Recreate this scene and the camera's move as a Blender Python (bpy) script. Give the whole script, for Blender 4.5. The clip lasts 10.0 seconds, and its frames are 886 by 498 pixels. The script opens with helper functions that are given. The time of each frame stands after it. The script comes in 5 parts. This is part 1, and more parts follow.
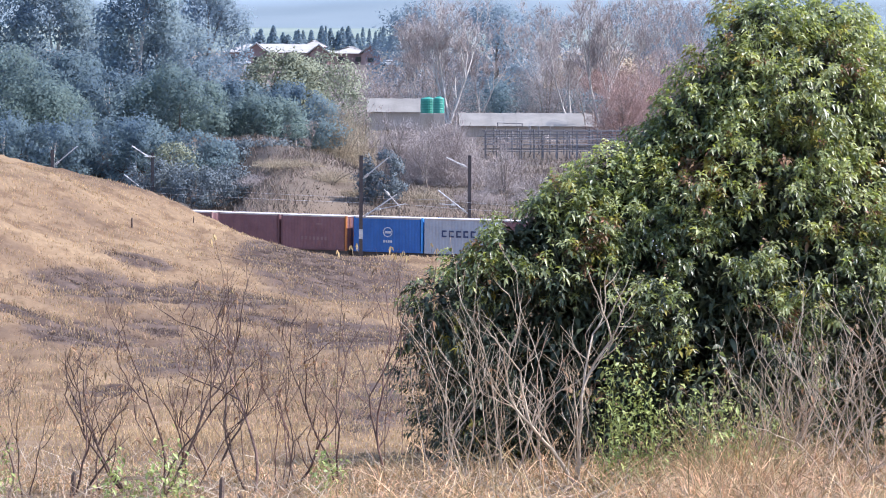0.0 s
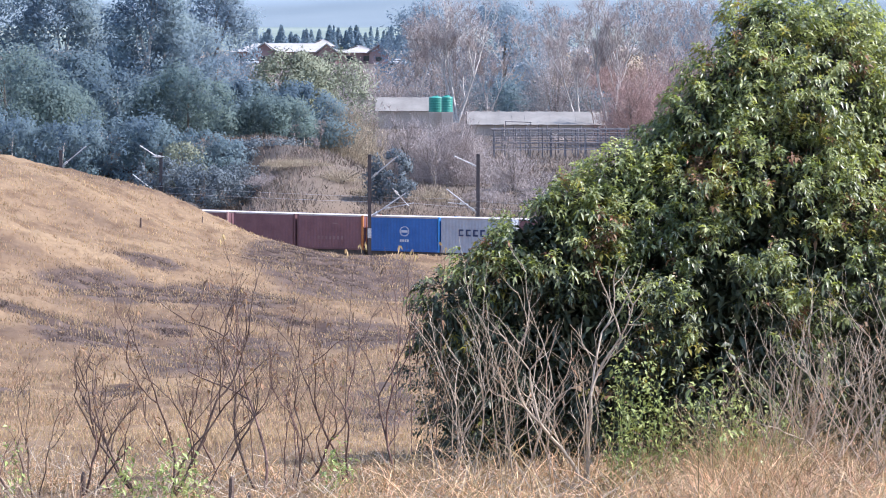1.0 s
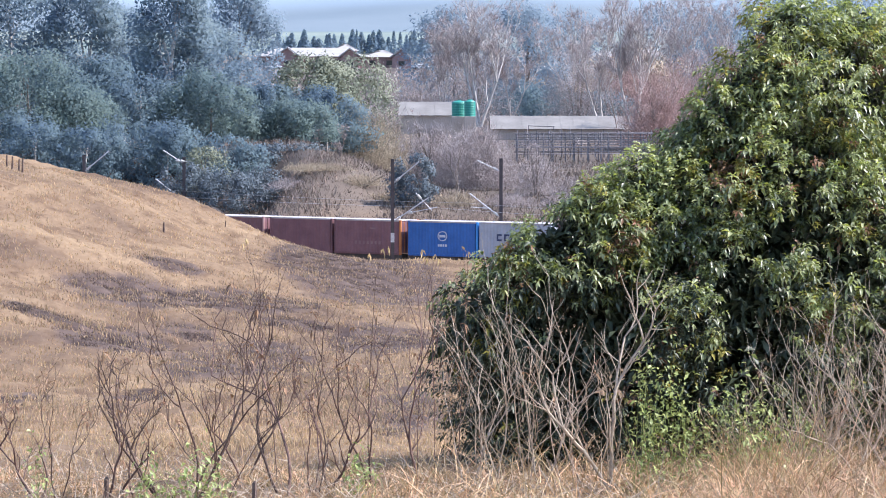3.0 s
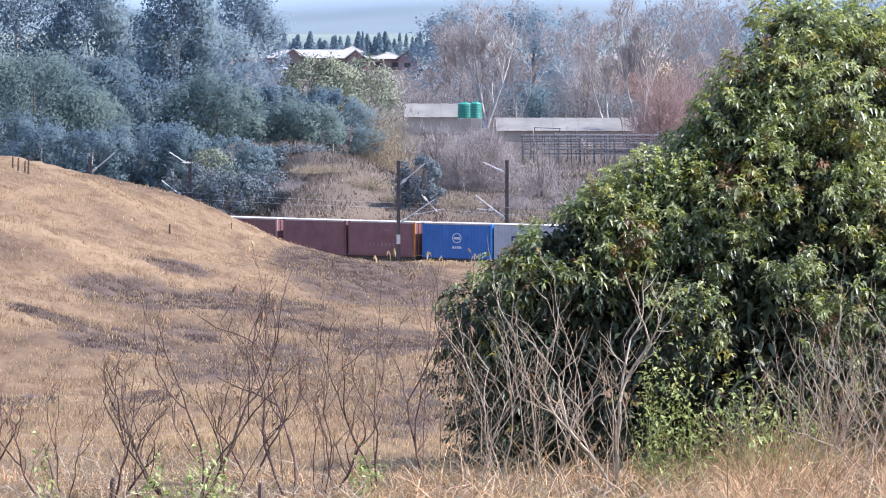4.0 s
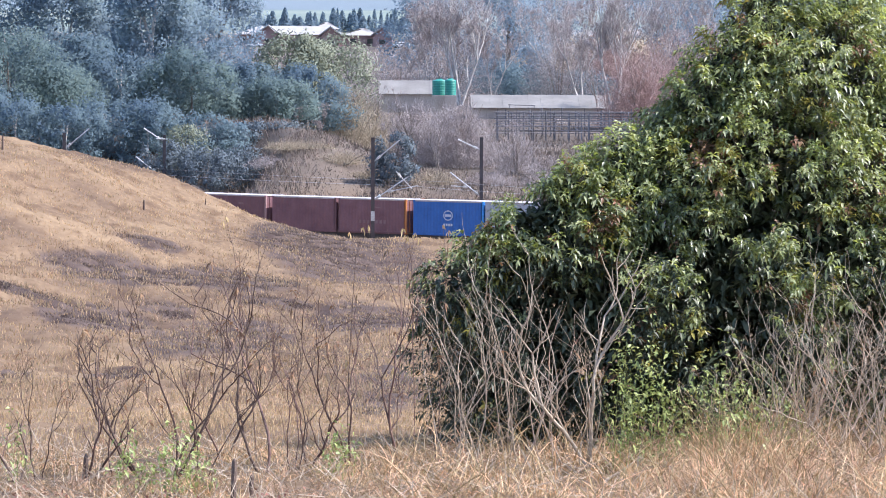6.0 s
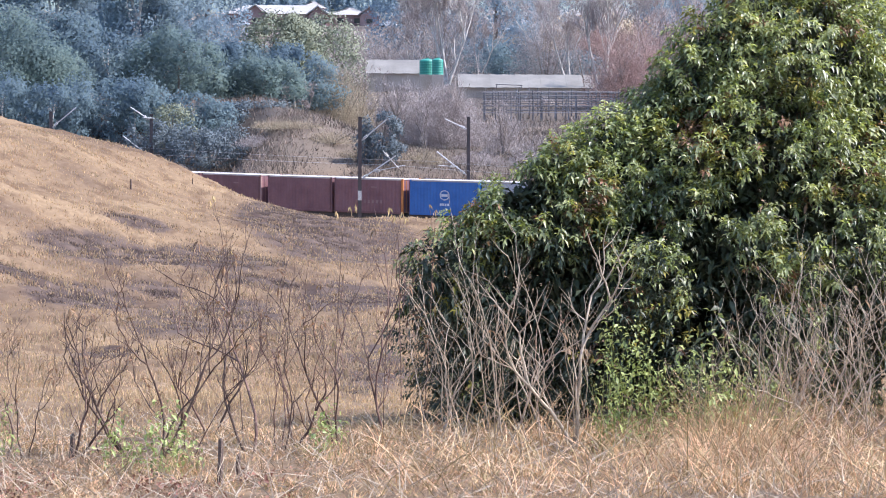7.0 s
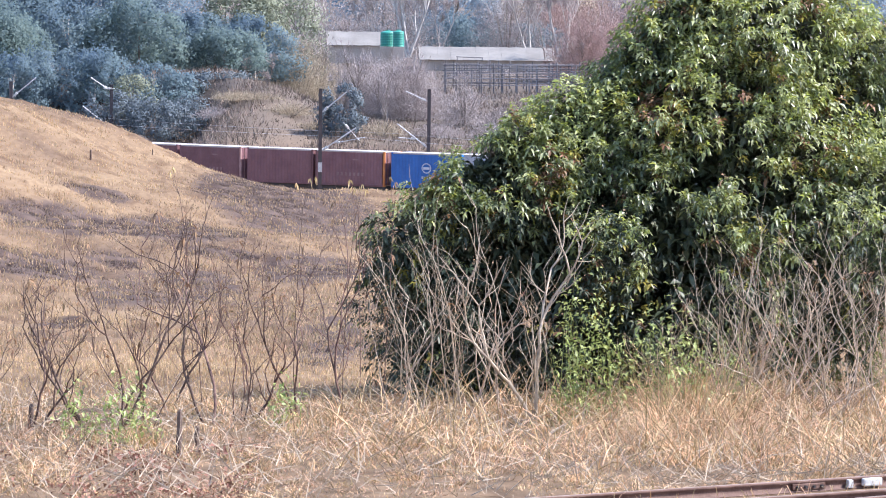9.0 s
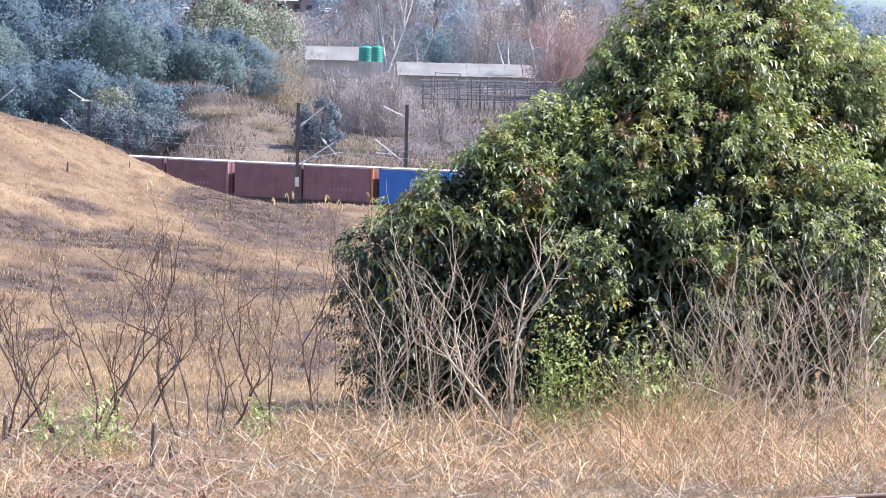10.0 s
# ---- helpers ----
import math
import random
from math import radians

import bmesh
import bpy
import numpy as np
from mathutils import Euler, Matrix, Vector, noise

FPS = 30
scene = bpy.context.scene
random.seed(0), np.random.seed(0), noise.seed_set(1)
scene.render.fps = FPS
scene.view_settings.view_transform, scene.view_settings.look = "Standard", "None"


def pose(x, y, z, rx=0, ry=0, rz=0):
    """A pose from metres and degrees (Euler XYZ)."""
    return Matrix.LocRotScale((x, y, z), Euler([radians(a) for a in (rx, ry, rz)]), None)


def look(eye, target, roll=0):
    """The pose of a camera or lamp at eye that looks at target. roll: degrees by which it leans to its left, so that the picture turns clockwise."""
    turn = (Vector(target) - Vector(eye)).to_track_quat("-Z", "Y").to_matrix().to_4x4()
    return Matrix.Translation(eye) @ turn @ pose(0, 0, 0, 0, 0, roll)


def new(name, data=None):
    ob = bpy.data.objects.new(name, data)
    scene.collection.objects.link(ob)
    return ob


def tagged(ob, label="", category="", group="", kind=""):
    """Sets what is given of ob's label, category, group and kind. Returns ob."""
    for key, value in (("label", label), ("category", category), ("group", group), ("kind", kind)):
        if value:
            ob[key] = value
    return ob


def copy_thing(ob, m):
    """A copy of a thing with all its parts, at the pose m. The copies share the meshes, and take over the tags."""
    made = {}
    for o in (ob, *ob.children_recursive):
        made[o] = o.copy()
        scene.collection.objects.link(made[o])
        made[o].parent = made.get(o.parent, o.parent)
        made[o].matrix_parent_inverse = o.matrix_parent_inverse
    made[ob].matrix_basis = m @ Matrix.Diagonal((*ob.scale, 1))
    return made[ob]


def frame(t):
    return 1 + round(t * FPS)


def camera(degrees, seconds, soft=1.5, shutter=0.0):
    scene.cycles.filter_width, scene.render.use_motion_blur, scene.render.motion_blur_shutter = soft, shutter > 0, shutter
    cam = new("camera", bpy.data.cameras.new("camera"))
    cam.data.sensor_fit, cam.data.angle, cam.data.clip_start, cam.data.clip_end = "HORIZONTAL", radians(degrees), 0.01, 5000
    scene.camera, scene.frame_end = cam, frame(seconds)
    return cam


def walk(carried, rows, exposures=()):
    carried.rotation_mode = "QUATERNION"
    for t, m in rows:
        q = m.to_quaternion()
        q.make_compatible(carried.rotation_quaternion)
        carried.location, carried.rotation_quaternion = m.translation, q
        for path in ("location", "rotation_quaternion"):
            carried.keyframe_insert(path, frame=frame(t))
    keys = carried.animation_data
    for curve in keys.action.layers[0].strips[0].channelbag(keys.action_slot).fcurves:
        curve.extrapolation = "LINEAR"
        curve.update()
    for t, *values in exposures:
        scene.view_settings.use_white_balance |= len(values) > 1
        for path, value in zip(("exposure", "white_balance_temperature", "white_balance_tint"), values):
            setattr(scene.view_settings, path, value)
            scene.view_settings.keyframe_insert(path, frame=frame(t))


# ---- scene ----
# ---- camera ----
cam = camera(14.89, 10.0, soft=1.0)
EYE = (0.0, 0.0, 6.1)
# seconds, then the turn in degrees of a hand-held long lens
PATH = [
    (0, 87.2964, -0.2630, -0.4897),
    (0.5, 87.2277, -0.0911, -0.5115),
    (1, 87.2759, -0.0559, -0.3514),
    (1.5, 87.3341, -0.0315, 0.0572),
    (2, 87.2945, -0.0988, 0.2477),
    (2.5, 87.3186, 0.0000, -0.0000),
    (4, 87.3799, -0.0275, 0.1356),
    (4.5, 87.3275, -0.0972, 0.0006),
    (5, 87.1322, -0.0940, -0.1103),
    (5.5, 87.0674, -0.1427, -0.2181),
    (7, 86.6459, -0.2822, -0.5077),
    (7.5, 86.3847, -0.3020, -0.7758),
    (8, 86.1068, -0.3898, -0.9692),
    (8.5, 86.0241, -0.5219, -1.0382),
    (9, 86.1832, -0.6243, -1.1649),
    (9.5, 86.4235, -0.9539, -1.4120),
    (10, 86.4566, -1.2199, -1.5285),
]
walk(cam, [(t, pose(*EYE, rx, ry, rz)) for t, rx, ry, rz in PATH],
     [(0, 0.8, 5750, 15), (5.5, 0.8, 5750, 15), (8, 0.85, 5800, 15), (9, 1.0, 5800, 15), (10, 1.0, 5800, 15)])

# ---- light ----
SUN_DIR = Vector((0.64, -0.04, 0.75)).normalized()
world = bpy.data.worlds.new("sky")
scene.world = world
world.use_nodes = True
wn = world.node_tree
sky = wn.nodes.new("ShaderNodeTexSky")
sky.sky_type = "NISHITA"
sky.sun_disc = False
sky.sun_elevation = math.asin(SUN_DIR.z)
sky.sun_rotation = math.atan2(SUN_DIR.x, SUN_DIR.y)
sky.air_density, sky.dust_density, sky.ozone_density = 1.0, 0.8, 1.5
wn.nodes["Background"].inputs["Strength"].default_value = 0.15
wn.links.new(sky.outputs[0], wn.nodes["Background"].inputs["Color"])
sun = new("sun", bpy.data.lights.new("sun", "SUN"))
sun.data.energy, sun.data.angle, sun.data.color = 4.6, radians(0.55), (1.0, 0.93, 0.83)
sun.matrix_world = look(SUN_DIR * 300, (0, 0, 0))

# ---- tools ----
TILT = math.atan(281 / 6000)


def survey(h, v, d):
    """The place d metres ahead on the bearing h, v (1/6000 radian steps off the clip's middle line, v down)."""
    w = Euler((math.pi / 2 - TILT, 0, 0)).to_matrix() @ Vector(((h - 784) / 6000, (441 - v) / 6000, -1))
    return Vector(EYE) + w * (d / w.y)


def sm(a, b, x):
    k = np.clip((x - a) / (b - a), 0, 1)
    return k * k * (3 - 2 * k)


def mesh(name, verts, faces, material, smooth=False):
    """A mesh from arrays; faces are rows of one length, or a list of such arrays."""
    me = bpy.data.meshes.new(name)
    groups = faces if isinstance(faces, list) and isinstance(faces[0], np.ndarray) else [np.array(faces)]
    groups = [np.asarray(g, dtype=np.int32) for g in groups if len(g)]
    verts = np.asarray(verts, dtype=np.float32)
    me.vertices.add(len(verts))
    me.vertices.foreach_set("co", verts.ravel())
    flat = np.concatenate([g.ravel() for g in groups])
    counts = np.concatenate([np.full(len(g), g.shape[1], dtype=np.int32) for g in groups])
    me.loops.add(len(flat))
    me.loops.foreach_set("vertex_index", flat)
    me.polygons.add(len(counts))
    me.polygons.foreach_set("loop_start", np.concatenate([[0], np.cumsum(counts)[:-1]]).astype(np.int32))
    me.polygons.foreach_set("loop_total", counts)
    me.update(calc_edges=True)
    me.validate()
    if smooth:
        me.polygons.foreach_set("use_smooth", np.ones(len(me.polygons), dtype=bool))
    if material:
        me.materials.append(material)
    return me


def arrays_part(name, verts, faces, material, parent=None, label="", smooth=False):
    ob = new(name, mesh(name, verts, faces, material, smooth))
    if parent:
        ob.parent = parent
    return tagged(ob, label)


def part(name, bm, material, parent=None, label="", smooth=False):
    me = bpy.data.meshes.new(name)
    bmesh.ops.recalc_face_normals(bm, faces=bm.faces)
    bm.to_mesh(me)
    bm.free()
    me.materials.append(material)
    if smooth:
        for p in me.polygons:
            p.use_smooth = True
    ob = new(name, me)
    if parent:
        ob.parent = parent
    return tagged(ob, label)


def box(bm, x0, x1, y0, y1, z0, z1, bevel=0.0):
    m = Matrix.LocRotScale(((x0 + x1) / 2, (y0 + y1) / 2, (z0 + z1) / 2), None, (x1 - x0, y1 - y0, z1 - z0))
    made = bmesh.ops.create_cube(bm, size=1, matrix=m)
    if bevel:
        edges = list({e for v in made["verts"] for e in v.link_edges})
        bmesh.ops.bevel(bm, geom=edges, offset=bevel, segments=2, affect="EDGES", profile=0.5)
    return bm


def rod(bm, a, b, r0, r1=None, sides=8):
    a, b = Vector(a), Vector(b)
    m = Matrix.Translation((a + b) / 2) @ (b - a).to_track_quat("Z", "Y").to_matrix().to_4x4()
    bmesh.ops.create_cone(bm, cap_ends=True, segments=sides, radius1=r0, radius2=r0 if r1 is None else r1, depth=(b - a).length, matrix=m)
    return bm


def tubes(paths, sides=5):
    """Tapered tubes along polylines [(points, radii)]: verts and quads."""
    V, Q, n = [], [], 0
    for pts, rad in paths:
        pts = np.asarray(pts, float)
        k = len(pts)
        t = np.gradient(pts, axis=0)
        t /= np.linalg.norm(t, axis=1)[:, None] + 1e-9
        ref = np.array([0.31, 0.95, 0.1])
        u = np.cross(t, ref)
        u /= np.linalg.norm(u, axis=1)[:, None] + 1e-9
        w = np.cross(t, u)
        a = np.arange(sides) / sides * 2 * np.pi
        ring = np.cos(a)[None, :, None] * u[:, None] + np.sin(a)[None, :, None] * w[:, None]
        V.append((pts[:, None] + ring * np.asarray(rad)[:, None, None]).reshape(-1, 3))
        i = np.arange(k - 1)[:, None] * sides
        j = np.arange(sides)[None]
        j2 = (j + 1) % sides
        Q.append((np.stack([i + j, i + j2, i + sides + j2, i + sides + j], -1) + n).reshape(-1, 4))
        n += k * sides
    return np.concatenate(V), np.concatenate(Q)


# ---- materials ----
def mat(name, a, b, scale=4.0, rough=0.85, bump=0.3, metal=0.0, island=0.0, each=0.0, thin=0.0, spec=0.5, fine=9.0, thin_tint=None):
    """Two tones mixed by coarse and fine noise, with relief; island, each: how far loose pieces or objects differ; thin: light let through."""
    m = bpy.data.materials.new(name)
    m.use_nodes = True
    nt = m.node_tree
    N, L = nt.nodes, nt.links
    p = N["Principled BSDF"]
    p.inputs["Roughness"].default_value = rough
    p.inputs["Metallic"].default_value = metal
    p.inputs["Specular IOR Level"].default_value = spec
    co = N.new("ShaderNodeTexCoord")
    n1, n2 = N.new("ShaderNodeTexNoise"), N.new("ShaderNodeTexNoise")
    for n, s, d in ((n1, scale, 5), (n2, scale * fine, 3)):
        n.inputs["Scale"].default_value, n.inputs["Detail"].default_value = s, d
        L.new(co.outputs["Object"], n.inputs["Vector"])
    add = N.new("ShaderNodeMath")
    add.operation = "MULTIPLY_ADD"
    add.inputs[1].default_value = 0.45
    L.new(n2.outputs["Fac"], add.inputs[0])
    L.new(n1.outputs["Fac"], add.inputs[2])
    ramp = N.new("ShaderNodeValToRGB")
    ramp.color_ramp.elements[0].position, ramp.color_ramp.elements[1].position = 0.52, 0.92
    ramp.color_ramp.elements[0].color, ramp.color_ramp.elements[1].color = (*a, 1), (*b, 1)
    L.new(add.outputs[0], ramp.inputs[0])
    out = ramp.outputs[0]
    if island or each:
        src = N.new("ShaderNodeNewGeometry").outputs["Random Per Island"] if island else N.new("ShaderNodeObjectInfo").outputs["Random"]
        mr = N.new("ShaderNodeMapRange")
        mr.inputs["To Min"].default_value, mr.inputs["To Max"].default_value = 1 - (island or each), 1 + (island or each)
        L.new(src, mr.inputs["Value"])
        hs = N.new("ShaderNodeHueSaturation")
        L.new(mr.outputs[0], hs.inputs["Value"])
        mh = N.new("ShaderNodeMapRange")
        mh.inputs["To Min"].default_value, mh.inputs["To Max"].default_value = 0.5 + 0.04 * (island or each), 0.5 - 0.04 * (island or each)
        L.new(src, mh.inputs["Value"])
        L.new(mh.outputs[0], hs.inputs["Hue"])
        L.new(out, hs.inputs["Color"])
        out = hs.outputs[0]
    L.new(out, p.inputs["Base Color"])
    if bump:
        bp = N.new("ShaderNodeBump")
        bp.inputs["Strength"].default_value = bump
        bp.inputs["Distance"].default_value = 0.3 / scale
        L.new(add.outputs[0], bp.inputs["Height"])
        L.new(bp.outputs[0], p.inputs["Normal"])
    if thin:
        tr = N.new("ShaderNodeBsdfTranslucent")
        mx = N.new("ShaderNodeMixShader")
        mx.inputs[0].default_value = thin
        if thin_tint:
            tm = N.new("ShaderNodeMix")
            tm.data_type, tm.blend_type = "RGBA", "MULTIPLY"
            tm.inputs["Factor"].default_value = 1
            L.new(out, tm.inputs["A"])
            tm.inputs["B"].default_value = (*thin_tint, 1)
            L.new(tm.outputs["Result"], tr.inputs["Color"])
        else:
            L.new(out, tr.inputs["Color"])
        L.new(p.outputs[0], mx.inputs[1])
        L.new(tr.outputs[0], mx.inputs[2])
        L.new(mx.outputs[0], N["Material Output"].inputs["Surface"])
    return m


M_STRAW = mat("dry_straw", (0.42, 0.275, 0.135), (0.74, 0.53, 0.29), 1.2, 0.7, 0, island=0.6, thin=0.2)
M_STRAW_FIELD = mat("field_straw", (0.47, 0.32, 0.175), (0.64, 0.455, 0.255), 0.2, 0.85, 0, island=0.2, thin=0.45)
M_TUSSOCK = mat("tussock_straw", (0.33, 0.225, 0.14), (0.52, 0.375, 0.23), 0.3, 0.85, 0, island=0.4, thin=0.5)
M_STRAW_GREY = mat("grey_straw", (0.34, 0.215, 0.125), (0.56, 0.4, 0.25), 1.2, 0.85, 0, island=0.5, thin=0.2)
M_BRUSH = mat("dark_brush", (0.11, 0.078, 0.064), (0.185, 0.132, 0.108), 1.5, 0.9, 0, island=0.35, thin=0.1)
M_LEAF = mat("glossy_leaf", (0.045, 0.068, 0.032), (0.32, 0.34, 0.165), 1.4, 0.38, 0, island=0.4, thin=0.3, spec=0.75, thin_tint=(1.5, 1.6, 0.5))
# paler copy of the glossy leaf, for sunlight painted on the crown
M_LEAF_LIT = mat("lit_leaf", (0.19, 0.23, 0.09), (0.5, 0.51, 0.27), 1.4, 0.4, 0, island=0.35, thin=0.35, spec=0.7, thin_tint=(1.4, 1.5, 0.5))
M_LEAF_YELLOW = mat("yellowing_leaf", (0.25, 0.22, 0.04), (0.38, 0.33, 0.07), 2.0, 0.35, 0, island=0.35, thin=0.3)
M_LEAF_BROWN = mat("dying_leaf", (0.16, 0.08, 0.04), (0.26, 0.14, 0.06), 2.0, 0.5, 0, island=0.35, thin=0.2)
M_LEAF_WEED = mat("weed_leaf", (0.26, 0.33, 0.09), (0.48, 0.52, 0.2), 2.0, 0.4, 0, island=0.35, thin=0.3)
# dark leaf copy: shade in and low on the crown, as colour
M_SHADE_LEAF = mat("shade_leaf", (0.045, 0.058, 0.032), (0.1, 0.112, 0.06), 2, 0.5, 0, island=0.3)
# lighter copy of the maroon, for posts painted as sunlit
M_POSTPINK = mat("sunlit_red_paint", (0.34, 0.19, 0.18), (0.46, 0.29, 0.27), 2, 0.7, 0.1)
M_TWIG = mat("brown_twig", (0.08, 0.047, 0.038), (0.21, 0.13, 0.097), 6, 0.85, 0.2, each=0.2)
M_TWIG_PALE = mat("bleached_twig", (0.36, 0.28, 0.2), (0.6, 0.49, 0.37), 6, 0.8, 0.2)
M_TWIG_DRY = mat("tan_twig", (0.33, 0.24, 0.165), (0.58, 0.45, 0.32), 6, 0.85, 0.2, each=0.25)
M_DRYLEAF = mat("withered_leaf", (0.2, 0.11, 0.07), (0.42, 0.27, 0.14), 6, 0.8, 0, island=0.3, thin=0.3)
M_REDWEED = mat("red_brown_weed", (0.2, 0.09, 0.06), (0.36, 0.2, 0.13), 2, 0.8, 0, island=0.35, thin=0.2)
M_YELLOWDRY = mat("pale_withered_leaf", (0.42, 0.3, 0.12), (0.62, 0.48, 0.24), 6, 0.7, 0, island=0.3, thin=0.35)
M_BARK = mat("grey_bark", (0.12, 0.095, 0.08), (0.24, 0.2, 0.17), 3, 0.9, 0.4)
M_BARK_PALE = mat("pale_bark", (0.4, 0.36, 0.33), (0.62, 0.58, 0.54), 2, 0.85, 0.3)
# gum and wattle: blue-grey leaf, with distance haze put into the colour
M_EUC = mat("hazy_blue_gum_leaf", (0.145, 0.205, 0.265), (0.245, 0.32, 0.33), 0.25, 0.9, 0, island=0.05, thin=0.55, spec=0.05)
M_EUC_FAR = mat("hazier_gum_leaf", (0.185, 0.25, 0.32), (0.33, 0.405, 0.42), 0.22, 0.9, 0, island=0.05, thin=0.55, spec=0.05)
M_WATTLE = mat("wattle_leaf", (0.155, 0.215, 0.235), (0.25, 0.32, 0.285), 0.25, 0.9, 0, island=0.05, thin=0.55, spec=0.05)
M_OLIVE = mat("olive_leaf", (0.21, 0.235, 0.175), (0.33, 0.345, 0.25), 0.15, 0.8, 0, island=0.14, thin=0.3, spec=0.15)
# bush and far trees: tones lifted to put distance haze into the colour
M_DARKBUSH = mat("dark_bush_leaf", (0.13, 0.16, 0.19), (0.19, 0.22, 0.235), 0.3, 0.8, 0, island=0.15, thin=0.3, spec=0.1)
M_PINE = mat("hazed_far_leaf", (0.26, 0.33, 0.39), (0.33, 0.405, 0.46), 0.1, 0.9, 0, island=0.05, thin=0.55, spec=0.05)
M_DEADSCRUB = mat("dead_scrub", (0.15, 0.118, 0.1), (0.29, 0.225, 0.175), 0.15, 0.9, 0, island=0.4, thin=0.1)
# grey twigs lifted in tone, distance haze being part of the colour
M_TWIGS_GREY = mat("grey_twigs", (0.36, 0.305, 0.29), (0.52, 0.45, 0.42), 0.3, 0.9, 0, island=0.25, thin=0.1)
M_TWIGS_RED = mat("reddish_twigs", (0.34, 0.22, 0.19), (0.48, 0.33, 0.29), 0.3, 0.9, 0, island=0.2, thin=0.1)
M_TWIGS_BUFF = mat("buff_twigs", (0.36, 0.29, 0.2), (0.52, 0.43, 0.31), 0.3, 0.9, 0, island=0.25, thin=0.1)
M_MAROON = mat("maroon_paint", (0.18, 0.088, 0.098), (0.25, 0.13, 0.14), 0.9, 0.6, 0.05, each=0.12)
M_BLUE = mat("blue_paint", (0.028, 0.13, 0.42), (0.05, 0.18, 0.52), 0.9, 0.5, 0.05)
# lighter copy of the blue, for posts painted as sunlit
M_BLUE_POST = mat("sunlit_blue_paint", (0.06, 0.3, 0.75), (0.09, 0.36, 0.8), 2, 0.5, 0.05)
M_GREY_BOX = mat("pale_grey_paint", (0.38, 0.41, 0.47), (0.5, 0.53, 0.58), 0.9, 0.6, 0.05)
M_ORANGE = mat("orange_paint", (0.5, 0.17, 0.05), (0.62, 0.25, 0.08), 2, 0.6, 0.1)
# pale container tops: the sunlit edge is put into the paint
M_ROOFTOP = mat("sunlit_white_roof", (0.42, 0.38, 0.37), (0.58, 0.53, 0.51), 1, 0.7, 0.05)
M_MARK_FAINT = mat("faded_lettering", (0.26, 0.16, 0.165), (0.33, 0.22, 0.22), 2, 0.7, 0)
M_MARK = mat("white_lettering", (0.6, 0.66, 0.75), (0.7, 0.76, 0.82), 2, 0.6, 0)
M_MARK_DARK = mat("navy_lettering", (0.03, 0.05, 0.12), (0.05, 0.07, 0.16), 2, 0.6, 0)
M_STEEL = mat("weathered_steel", (0.05, 0.045, 0.045), (0.1, 0.09, 0.085), 2, 0.6, 0.2, metal=0.3)
M_MAST = mat("dark_mast_steel", (0.045, 0.035, 0.04), (0.085, 0.07, 0.07), 1.5, 0.7, 0.2)
M_GALV = mat("galvanised_tube", (0.5, 0.5, 0.52), (0.68, 0.68, 0.7), 2, 0.5, 0.1, metal=0.2)
M_PORC = mat("porcelain", (0.6, 0.58, 0.55), (0.72, 0.7, 0.66), 2, 0.3, 0)
M_RUST = mat("rusty_rail", (0.12, 0.062, 0.045), (0.2, 0.115, 0.085), 5, 0.75, 0.35)
M_RAILTOP = mat("worn_rail_head", (0.3, 0.2, 0.16), (0.42, 0.31, 0.26), 5, 0.5, 0.15, metal=0.2)
M_WHITE = mat("white_paint", (0.45, 0.44, 0.42), (0.72, 0.7, 0.68), 8, 0.6, 0.1)
M_IRON = mat("corrugated_iron", (0.2, 0.185, 0.17), (0.28, 0.262, 0.24), 0.4, 0.75, 0.05)
M_WALLTAN = mat("tan_plaster", (0.4, 0.33, 0.28), (0.5, 0.42, 0.36), 0.6, 0.9, 0.2)
# brick red paled and cooled: haze put into the wall colour
M_BRICK = mat("hazed_brick_wall", (0.3, 0.2, 0.195), (0.38, 0.26, 0.245), 1.5, 0.9, 0.2)
M_ROOFW = mat("pale_roof_sheet", (0.37, 0.345, 0.33), (0.48, 0.455, 0.435), 0.4, 0.6, 0.05)
M_GLASS = mat("dark_window_glass", (0.03, 0.035, 0.045), (0.05, 0.06, 0.07), 1, 0.1, 0)
M_TANK = mat("green_tank_plastic", (0.04, 0.26, 0.2), (0.06, 0.33, 0.25), 1, 0.4, 0.03)
M_TIMBER = mat("grey_timber", (0.15, 0.14, 0.15), (0.25, 0.23, 0.235), 2, 0.9, 0.3, each=0.25)
M_POST = mat("old_fence_post", (0.1, 0.065, 0.05), (0.2, 0.14, 0.11), 6, 0.9, 0.3)
M_CAR = mat("white_car_paint", (0.7, 0.7, 0.72), (0.78, 0.78, 0.8), 1, 0.3, 0)

# ---- ground ----
TRACK = Vector((-2.18, 252.71))          # a point of the far track's middle line
ALONG = Vector((math.cos(radians(32)), -math.sin(radians(32))))
ACROSS = Vector((math.sin(radians(32)), math.cos(radians(32))))
RAIL_Z = -7.07


